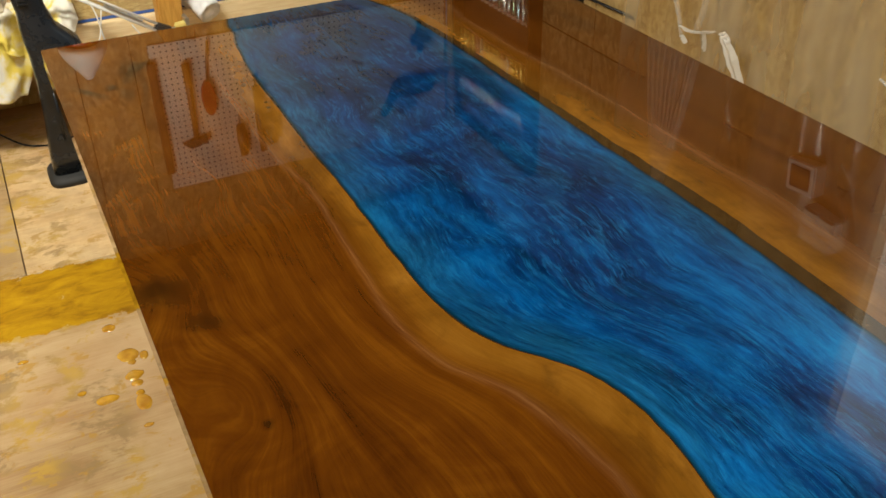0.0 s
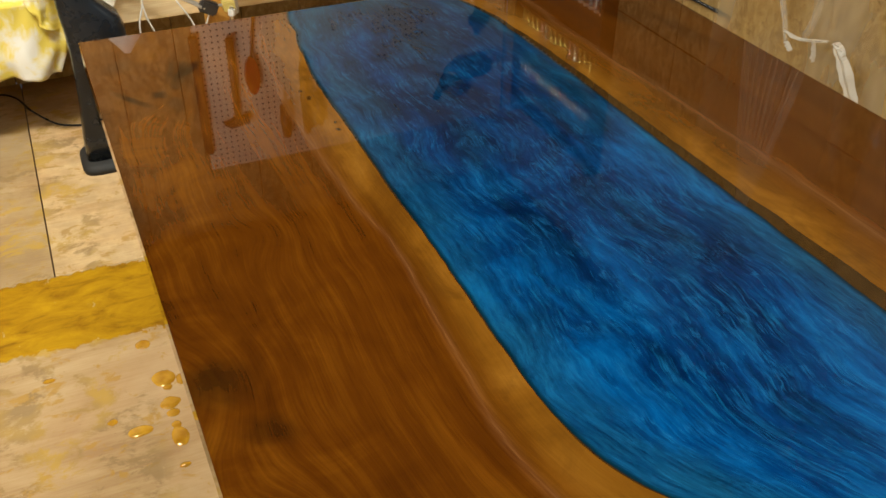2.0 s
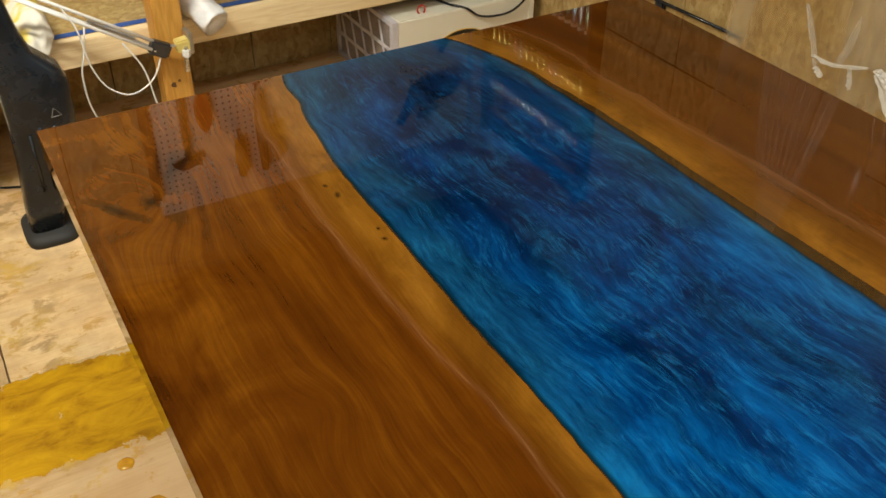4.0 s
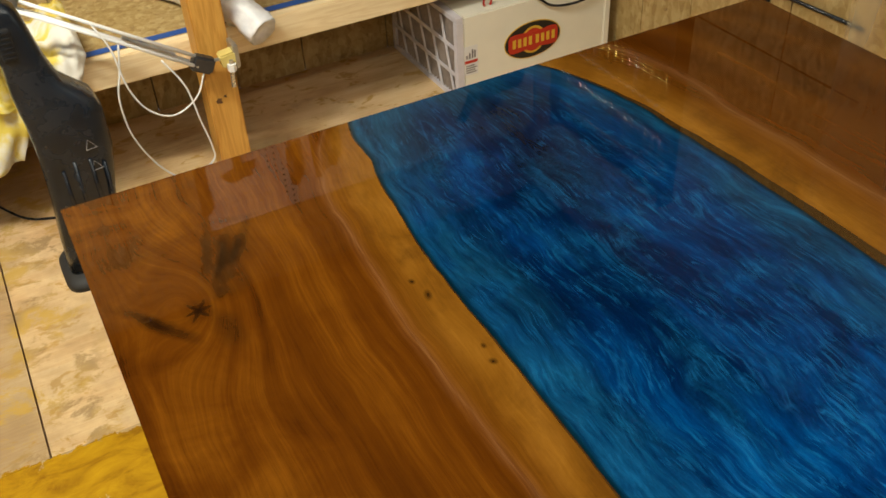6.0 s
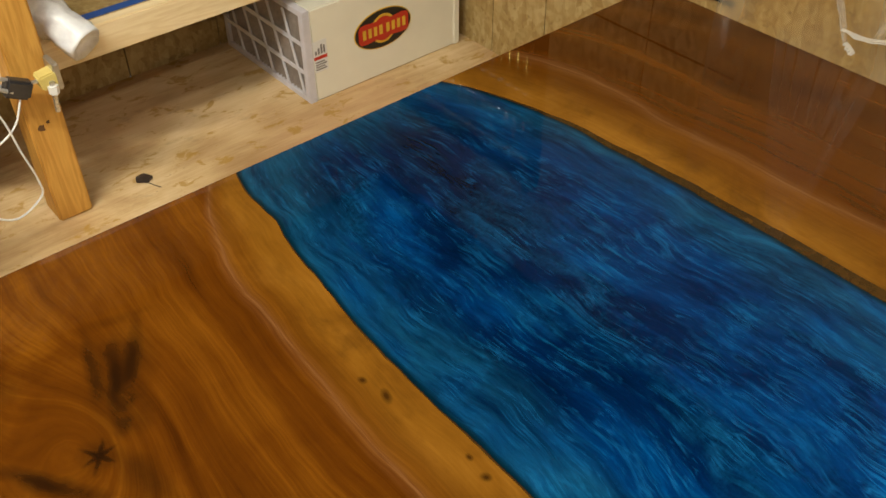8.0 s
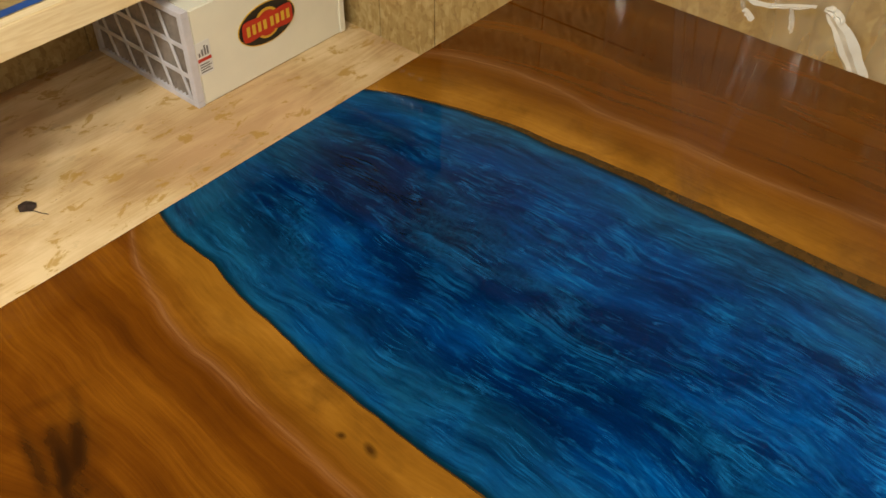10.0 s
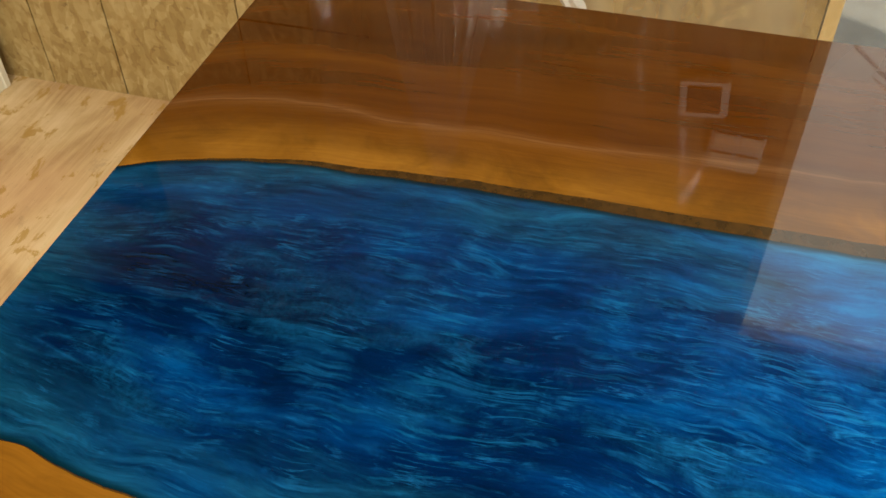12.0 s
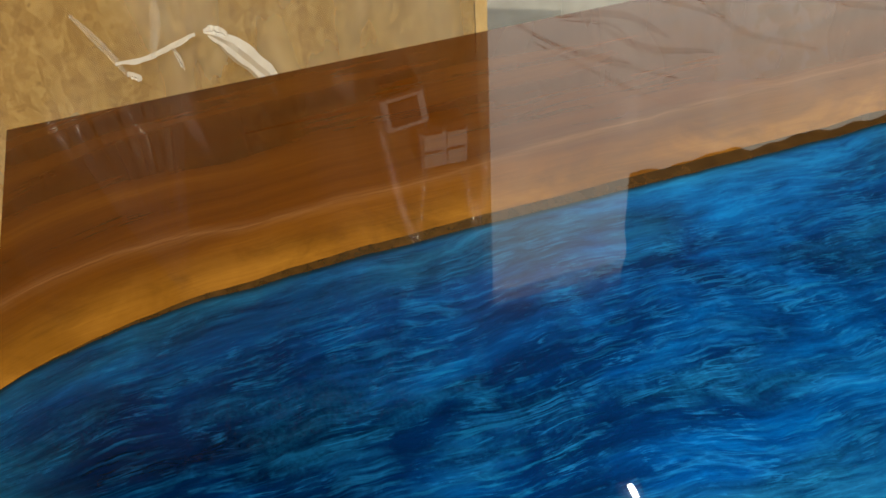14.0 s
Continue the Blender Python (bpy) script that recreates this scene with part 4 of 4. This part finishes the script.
def plastic_roll():
    bm = bmesh.new()
    ax = [Vector((0.470, 1.52, 0.482)), Vector((0.565, 1.30, 0.488)), Vector((0.612, 1.195, 0.482)), Vector((0.648, 1.110, 0.432))]
    pts = spline(ax, 10)
    rings, sides = [], 22
    for i, p in enumerate(pts):
        d = (pts[min(i + 1, len(pts) - 1)] - pts[max(0, i - 1)]).normalized()
        a = d.cross(Vector((0, 0, 1))).normalized()
        b = a.cross(d)
        r = 0.050 * (1.0 - 0.12 * (i / len(pts)))
        ring = []
        for k in range(sides):
            an = k * math.tau / sides
            q = r * (1 + 0.30 * noise.noise(Vector((math.cos(an) * 1.6, math.sin(an) * 1.6, i * 0.16))) + 0.14 * noise.noise(Vector((math.cos(an) * 5, math.sin(an) * 5, i * 0.5))))
            ring.append(bm.verts.new(p + a * math.cos(an) * q + b * math.sin(an) * q))
        rings.append(ring)
    for a, b in zip(rings, rings[1:]):
        for k in range(sides):
            bm.faces.new((a[k], a[(k + 1) % sides], b[(k + 1) % sides], b[k]))
    inner = [bm.verts.new(v.co.lerp(sum((w.co for w in rings[-1]), Vector()) / sides, 0.45) + Vector((-0.004, 0.014, 0.004)) * (1 + 0.5 * noise.noise(v.co * 60))) for v in rings[-1]]
    for k in range(sides):
        bm.faces.new((rings[-1][k], rings[-1][(k + 1) % sides], inner[(k + 1) % sides], inner[k]))
    bm.faces.new(inner), bm.faces.new(rings[0][::-1])
    m = Mat("milky_film", 0.25)
    m.to("Base Color", m.ramp(m.noise(m.coords(), 40, 4), (0.3, (0.66, 0.66, 0.70)), (0.7, (0.82, 0.82, 0.84))))
    m.to("Subsurface Weight", 0.3), m.to("Subsurface Radius", (0.02, 0.02, 0.02)), m.to("Subsurface Scale", 0.3)
    m.bump(m.noise(m.coords(), 55, 4), 0.5, 0.004)
    tagged(part("film_roll", bm, m.m, smooth=True), "loose roll of milky plastic film on the shelf", "plastic roll")


plastic_roll()


def towel(x0, x1, top, low, y, seed, label):
    """A cloth over the shelf's edge: lies on the deck, bends over the board and hangs in folds."""
    bm = bmesh.new()
    nx, nv = 34, 46
    grid = []
    for i in range(nx + 1):
        s = i / nx
        col = []
        for j in range(nv + 1):
            t = j / nv
            f = noise.noise(Vector((s * 5 + seed, t * 2.2, seed)))
            f2 = noise.noise(Vector((s * 13 + seed, t * 6, 2 * seed)))
            if t < 0.45:
                q = t / 0.45
                p = Vector((x0 + (x1 - x0) * s + 0.02 * f, y + 0.30 - 0.30 * q, top + 0.035 + 0.05 * max(0, f + 0.3) + 0.018 * f2))
            else:
                q = (t - 0.45) / 0.55
                ragged = low + 0.05 * noise.noise(Vector((s * 3 + seed, 7, seed))) + 0.035 * abs(s - 0.6)
                p = Vector((x0 + (x1 - x0) * (s * (1 - 0.25 * q) + 0.12 * q) + 0.03 * f * q, y - 0.014 - 0.035 * q * (f + 0.5) - 0.016 * f2 - 0.02 * math.sin(s * 17 + seed) * q, top + 0.035 * (1 - q) ** 2 + (ragged - top) * q))
            col.append(bm.verts.new(p))
        grid.append(col)
    for i in range(nx):
        for j in range(nv):
            bm.faces.new((grid[i][j], grid[i + 1][j], grid[i + 1][j + 1], grid[i][j + 1]))
    ob = part("towel", bm, TOWEL, smooth=True)
    md = ob.modifiers.new("thick", "SOLIDIFY")
    md.thickness = 0.004
    return tagged(ob, label, "towel", "towels on the shelf")


towel(-0.46, 0.045, 0.437, 0.225, 1.182, 2.3, "crumpled yellow and white towel hanging off the shelf")
towel(-0.10, 0.19, 0.440, 0.370, 1.176, 6.1, "yellow-edged white towel bunched on the shelf")


# black stand beside the table
def stand():
    st = thing("tool_stand", "scuffed black plastic stand with a broad rubber foot", "stand")
    bm = bmesh.new()
    # centre x, y, half-width x, half-depth y at each height
    secs = [(0.026, 0.020, 0.930, 0.046, 0.055), (0.10, 0.030, 0.930, 0.052, 0.056), (0.22, 0.066, 0.930, 0.076, 0.058), (0.36, 0.082, 0.930, 0.086, 0.060), (0.455, 0.082, 0.930, 0.088, 0.060), (0.490, 0.074, 0.930, 0.084, 0.056),
            (0.515, 0.060, 0.930, 0.072, 0.052), (0.545, 0.044, 0.930, 0.057, 0.048), (0.60, 0.036, 0.930, 0.047, 0.045), (0.69, 0.020, 0.930, 0.046, 0.042), (0.725, 0.014, 0.930, 0.042, 0.037), (0.742, 0.010, 0.930, 0.031, 0.027), (0.748, 0.008, 0.930, 0.014, 0.012)]
    rings, sides = [], 28
    for z, cx, cy, hx, hy in secs:
        ring = []
        for k in range(sides):
            a = k * math.tau / sides
            ca, sa = math.cos(a), math.sin(a)
            ring.append(bm.verts.new((cx + hx * math.copysign(abs(ca) ** 0.45, ca), cy + hy * math.copysign(abs(sa) ** 0.45, sa), z)))
        rings.append(ring)
    for a, b in zip(rings, rings[1:]):
        for k in range(sides):
            bm.faces.new((a[k], a[(k + 1) % sides], b[(k + 1) % sides], b[k]))
    bm.faces.new(rings[0][::-1]), bm.faces.new(rings[-1])
    column = part("column", bm, BLACK, st, "", True)
    for dx in (-0.046, -0.016, 0.020, 0.050):
        part("rib", tube([(0.082 + dx, 0.8695, 0.16), (0.084 + dx, 0.8695, 0.36 - 0.6 * abs(dx))], 0.0045, 8), BLACK, column, "", True)
    for z in (0.384, 0.326):
        pts = [(0.103, 0.8690, z - 0.012), (0.129, 0.8690, z - 0.010), (0.112, 0.8690, z + 0.014), (0.103, 0.8690, z - 0.012)]
        part("moulded_mark", tube(pts, 0.0012, 5), GREY_PRINT, column, "small pale triangle mark")
    ft = bmesh.new()
    rings = []
    for z, g in ((0.0, 0.0), (0.014, 0.0), (0.022, -0.006), (0.030, -0.018)):
        ring = []
        for k in range(sides):
            a = k * math.tau / sides
            ca, sa = math.cos(a), math.sin(a)
            ring.append(ft.verts.new((0.026 + (0.072 + g) * math.copysign(abs(ca) ** 0.5, ca), 0.932 + (0.096 + g) * math.copysign(abs(sa) ** 0.5, sa), z)))
        rings.append(ring)
    for a, b in zip(rings, rings[1:]):
        for k in range(sides):
            ft.faces.new((a[k], a[(k + 1) % sides], b[(k + 1) % sides], b[k]))
    ft.faces.new(rings[0][::-1]), ft.faces.new(rings[-1])
    part("foot", ft, RUBBER, st, "flat black rubber foot", True)
    vent = part("vent", box(-0.002, 0.030, 0.8825, 0.8895, 0.622, 0.700, 0.003), RUBBER, column, "black slotted vent")
    for k in range(6):
        part("slat", box(0.001, 0.027, 0.8795, 0.8822, 0.630 + k * 0.0115, 0.6345 + k * 0.0115), BLACK, vent)


stand()

# ---- floor details ----
def drip(x, y, rx, ry, seed):
    bm = bmesh.new()
    sides = 18
    c = bm.verts.new((x, y, 0.0032))
    last = None
    for q, z in ((0.55, 0.0030), (0.9, 0.0018), (1.0, 0.0003)):
        ring = []
        for k in range(sides):
            a = k * math.tau / sides
            w = q * (1 + 0.18 * noise.noise(Vector((math.cos(a) * 1.3 + seed, math.sin(a) * 1.3, seed))))
            ring.append(bm.verts.new((x + rx * w * math.cos(a), y + ry * w * math.sin(a), z)))
        for k in range(sides):
            if last is None:
                bm.faces.new((c, ring[k], ring[(k + 1) % sides]))
            else:
                bm.faces.new((last[k], ring[k], ring[(k + 1) % sides], last[(k + 1) % sides]))
        last = ring
    tagged(part("resin_drip", bm, AMBER, smooth=True), "dried amber resin drip on the plywood", "resin drip", "resin drips on the floor")


for i, (x, y, rx, ry) in enumerate(((-0.012, -0.055, 0.019, 0.018), (0.012, -0.198, 0.027, 0.030), (0.016, -0.232, 0.012, 0.010), (0.012, -0.287, 0.023, 0.021), (0.012, -0.322, 0.016, 0.013), (0.012, -0.362, 0.011, 0.012), (0.013, -0.402, 0.019, 0.034),
                                    (-0.067, -0.352, 0.028, 0.018), (0.05, -0.215, 0.012, 0.02), (-0.12, -0.300, 0.012, 0.010), (0.006, -0.49, 0.012, 0.008), (0.10, 0.03, 0.014, 0.012), (-0.24, -0.10, 0.014, 0.009))):
    drip(x, y, rx, ry, i * 1.7 + 0.3)

leaf = bmesh.new()
pts = [(0, -0.028), (0.018, -0.020), (0.026, -0.004), (0.016, 0.008), (0.012, 0.022), (0, 0.017), (-0.012, 0.021), (-0.020, 0.006), (-0.024, -0.008), (-0.012, -0.022)]
ctr = leaf.verts.new((0.703, 1.136, 0.008))
ring = [leaf.verts.new((0.703 + a * 0.95, 1.136 + b, 0.0012 + 0.004 * (k % 2))) for k, (a, b) in enumerate(pts)]
for k in range(len(ring)):
    leaf.faces.new((ctr, ring[k], ring[(k + 1) % len(ring)]))
tube([(0.703, 1.112, 0.003), (0.712, 1.088, 0.002), (0.722, 1.068, 0.002)], 0.0012, 5, leaf)
tagged(part("dry_leaf", leaf, LEAF), "small dark dry leaf on the plywood", "leaf")

tagged(part("floor_cable", tube(spline([(-0.55, 1.60, 0.004), (-0.30, 1.58, 0.004), (-0.215, 1.526, 0.004), (-0.168, 1.395, 0.004), (-0.09, 1.25, 0.004), (0.0, 1.197, 0.004), (0.06, 1.13, 0.004), (0.07, 1.04, 0.004)]), 0.0036, 8), BLACK, smooth=True), "thin black cable lying on the plywood", "cable")

# ---- back wall: pegboard and what hangs there ----
peg = tagged(part("pegboard", box(0.470, 1.868, BACK - 0.010, BACK - 0.004, 1.40, 2.085, 0.001), PEG), "white perforated pegboard on the back wall", "pegboard")
PY = BACK - 0.011
on_peg = lambda y0: (lambda a, b, d: (a, y0 - d, b))
tagged(part("spirit_level", box(0.452, 0.486, PY - 0.022, PY, 1.47, 2.0, 0.003), BROWN), "long brown straightedge hung on the pegboard", "straightedge")
ham = thing("hammer", "claw hammer with a dark wooden handle on the pegboard", "hammer")
part("handle", tube([(0.612, PY - 0.016, 1.50), (0.611, PY - 0.016, 1.62), (0.606, PY - 0.016, 1.86)], [0.017, 0.015, 0.011], 10), BROWN, ham, "", True)
part("head", outline([(0.655, 1.845), (0.655, 1.885), (0.632, 1.880), (0.606, 1.888), (0.575, 1.892), (0.545, 1.868), (0.575, 1.862), (0.595, 1.850), (0.632, 1.852)], 0.028, on_peg(PY - 0.002)), DARK_STEEL, ham)
scr = thing("wooden_paddle", "red-brown handled tool hanging from a loop", "tool")
part("blade", outline([(0.690 + 0.030 * math.cos(k * math.tau / 20), 1.675 + 0.082 * math.sin(k * math.tau / 20)) for k in range(20)], 0.022, on_peg(PY)), RED, scr)
part("shaft", tube([(0.694, PY - 0.008, 1.61), (0.708, PY - 0.008, 1.50), (0.722, PY - 0.008, 1.42)], 0.006, 8), BROWN, scr, "", True)
for x, z0, z1, w, nm in ((0.812, 1.83, 1.98, 0.026, "wood_rasp"), (0.905, 1.66, 1.98, 0.022, "chisel"), (0.965, 1.80, 1.95, 0.022, "scraper")):
    tl = thing(nm, "dark-handled bench tool on the pegboard", "tool", "tools on the pegboard")
    part("grip", tube([(x, PY - 0.02, z0), (x, PY - 0.02, (z0 + z1) / 2), (x, PY - 0.02, z1)], [w * 0.8, w, w * 0.7], 10), BROWN, tl, "", True)
    part("tang", tube([(x, PY - 0.012, z0 - 0.05), (x, PY - 0.012, z0)], 0.005, 6), DARK_STEEL, tl)
gun = thing("nail_gun", "dark blue-black nail gun hung on the pegboard", "nail gun")
part("body", box(1.56, 1.79, PY - 0.06, PY - 0.001, 1.765, 1.855, 0.02), BLACK, gun, "", True)
part("handle", tube([(1.57, PY - 0.03, 1.82), (1.512, PY - 0.03, 1.935)], 0.017, 10), BLACK, gun, "", True)
for x in (1.615, 1.640, 1.665):
    part("prong", tube([(x, PY - 0.025, 1.85), (x - 0.004, PY - 0.025, 1.945)], 0.007, 8), BROWN, gun)
mallet = thing("clamp_head", "small dark bar clamp on the pegboard", "clamp")
part("bar", box(1.715, 1.735, PY - 0.02, PY, 1.50, 1.66, 0.002), DARK_STEEL, mallet)
part("jaw", box(1.68, 1.775, PY - 0.03, PY - 0.001, 1.57, 1.61, 0.004), DARK_STEEL, mallet)
fun = thing("funnel", "frosted funnel with a red rim fixed to the back wall", "funnel")
cone = lathe([(0.092, 0.0), (0.094, 0.02), (0.080, 0.055), (0.034, 0.120), (0.014, 0.150)], 24)
bmesh.ops.transform(cone, matrix=pose(0.213, BACK - 0.097, 1.310), verts=cone.verts)
part("cone", cone, WHITE, fun, "", True)
rim = lathe([(0.066, 0.0), (0.072, 0.01), (0.072, 0.06), (0.066, 0.069)], 24)
bmesh.ops.transform(rim, matrix=pose(0.213, BACK - 0.097, 1.240), verts=rim.verts)
part("rim", rim, RED, fun, "", True)

# ---- side wall: rack of tubes, sockets, rod ----
rack = thing("tube_rack", "dark wooden rack holding rows of shiny metal tubes", "rack")
RX = RIGHT - 0.002
part("back", box(RX - 0.010, RX, 0.80, 1.44, 1.12, 1.96), BROWN, rack)
for z in (1.13, 1.455, 1.69, 1.93):
    part("shelf", box(RX - 0.060, RX - 0.011, 0.80, 1.44, z - 0.007, z + 0.007, 0.001), BROWN, rack)
for y in (0.792, 1.448):
    part("side", box(RX - 0.064, RX, y - 0.008, y + 0.008, 1.11, 1.97, 0.001), BROWN, rack)
GLASSES = [tube_glass("clear_tube", (0.80, 0.84, 0.80)), tube_glass("green_tube", (0.36, 0.52, 0.34)), tube_glass("amber_tube", (0.78, 0.60, 0.16)), tube_glass("rose_tube", (0.62, 0.30, 0.26)), tube_glass("blue_tube", (0.45, 0.66, 0.74))]
CAP = plain("tube_cap", (0.6, 0.6, 0.58), 0.4)


def vial(z0, h, mat, name):
    v = thing("metal_tube", name, "tube", "metal tubes in the rack")
    part("tube", lathe([(0.0115, 0.0), (0.013, 0.004), (0.013, h - 0.004), (0.012, h)], 12), mat, v, "", True)
    part("cap", lathe([(0.0125, h + 0.0005), (0.0125, h + 0.012)], 10), CAP, v)
    return v


for z0, h, kinds in ((1.138, 0.155, (0, 0, 1, 4, 0, 1)), (1.463, 0.14, (2, 2, 2, 3, 0, 2)), (1.698, 0.15, (0, 4, 0, 0, 3, 0))):
    models = {}
    for k in range(16):
        kind = kinds[(k * 5 + int(z0 * 10)) % len(kinds)]
        here = pose(RX - 0.032, 0.835 + k * 0.0385, z0)
        if kind not in models:
            models[kind] = vial(z0, h, GLASSES[kind], ("silver", "greenish", "brass", "copper", "pale blue")[kind] + " capped metal tube standing in the rack")
            models[kind].matrix_basis = here
        else:
            copy_thing(models[kind], here)


def socket(y0, y1, z0, z1, tilt, label, cells):
    s = thing("wall_socket", label, "socket")
    c = Vector((RIGHT - 0.068, (y0 + y1) / 2, (z0 + z1) / 2))
    w, h = (y1 - y0) / 2, (z1 - z0) / 2
    m = Matrix.Translation(c) @ pose(0, 0, 0, tilt, 0, 0)
    part("plate", box(0.0, 0.066, -w, w, -h, h, 0.004, None, m), WHITE, s)
    for cy in (-0.5, 0.5) if cells > 1 else (0,):
        for cz in (-0.5, 0.5) if cells > 1 else (0,):
            r = 0.40 if cells > 1 else 0.68
            part("insert", box(-0.004, -0.0005, (cy - r) * w, (cy + r) * w, (cz - r) * h, (cz + r) * h, 0.001, None, m), CREAM if cells > 1 else BROWN, s)


socket(-0.735, -0.632, 1.212, 1.307, 6, "white framed socket box with a dark middle on the side wall", 1)
socket(-0.830, -0.715, 1.332, 1.437, -2, "white four-part socket plate on the side wall", 4)
rod = thing("wall_rod", "thin black rod hung along the side wall", "rod")
part("rod", tube([(RIGHT - 0.012, 0.95, 0.462), (RIGHT - 0.012, 0.50, 0.474), (RIGHT - 0.014, 0.19, 0.484)], 0.0055, 8), BLACK, rod, "", True)
part("bracket", box(RIGHT - 0.020, RIGHT - 0.001, 0.505, 0.545, 0.415, 0.475, 0.004), BLACK, rod)


def tarp():
    bm = bmesh.new()
    ny, nz = 60, 24
    grid = []
    for i in range(ny + 1):
        y = -1.25 - 1.04 * i / ny
        lowz = 1.57 + 0.05 * noise.noise(Vector((y * 5, 0, 3))) + 0.02 * noise.noise(Vector((y * 16, 0, 5)))
        col = []
        for j in range(nz + 1):
            z = lowz + (CEIL - 0.001 - lowz) * j / nz
            col.append(bm.verts.new((RIGHT - 0.115 + 0.025 * noise.noise(Vector((y * 6, z * 3, 9))), y + 0.01 * noise.noise(Vector((z * 9, y * 4, 1))), z)))
        grid.append(col)
    for i in range(ny):
        for j in range(nz):
            bm.faces.new((grid[i][j], grid[i + 1][j], grid[i + 1][j + 1], grid[i][j + 1]))
    ob = part("tarp", bm, plain("dark_tarpaulin", (0.05, 0.055, 0.06), 0.6, vary=0.3, scale=10), smooth=True)
    tagged(ob, "dark bunched tarpaulin tied above the doorway", "tarpaulin")


tarp()


# ---- outside the doorway ----
def tree(x, y, h, seed):
    rnd = random.Random(seed)
    t = thing("tree", "leafy tree outside the doorway", "tree", "trees outside")
    part("trunk", tube([(x, y, -0.2), (x + 0.1, y, h * 0.3), (x, y + 0.1, h * 0.65)], [0.22, 0.16, 0.07], 10), BROWN, t)
    for k in range(7):
        a, z = rnd.random() * math.tau, h * (0.28 + 0.06 * k)
        part("limb", tube([(x, y, z), (x + 0.8 * math.cos(a), y + 0.8 * math.sin(a), z + 0.5), (x + 1.7 * math.cos(a), y + 1.7 * math.sin(a), z + 0.8)], [0.07, 0.045, 0.02], 6), BROWN, t)
    bm = bmesh.new()
    for k in range(1400):
        a, r, q = rnd.random() * math.tau, math.sqrt(rnd.random()), rnd.random()
        rad = 2.1 * (0.35 + math.sin(math.pi * q) * 0.75) * (0.8 + 0.3 * math.sin(3 * a + seed))
        c = Vector((x + rad * r * math.cos(a), y + rad * r * math.sin(a), h * (0.25 + 0.75 * q)))
        m = Euler((rnd.random() * 6, rnd.random() * 6, rnd.random() * 6)).to_matrix()
        s = 0.10 + 0.12 * rnd.random()
        bm.faces.new([bm.verts.new(c + m @ Vector(p) * s) for p in ((-1, 0, 0), (0, -0.5, 0.1), (1, 0, 0), (0, 0.5, 0.1))])
    part("crown", bm, GRASS_BITS, t)


tree(8.5, -7.6, 8.0, 3), tree(10.5, -10.5, 9.0, 8), tree(9.5, -3.4, 4.2, 5)
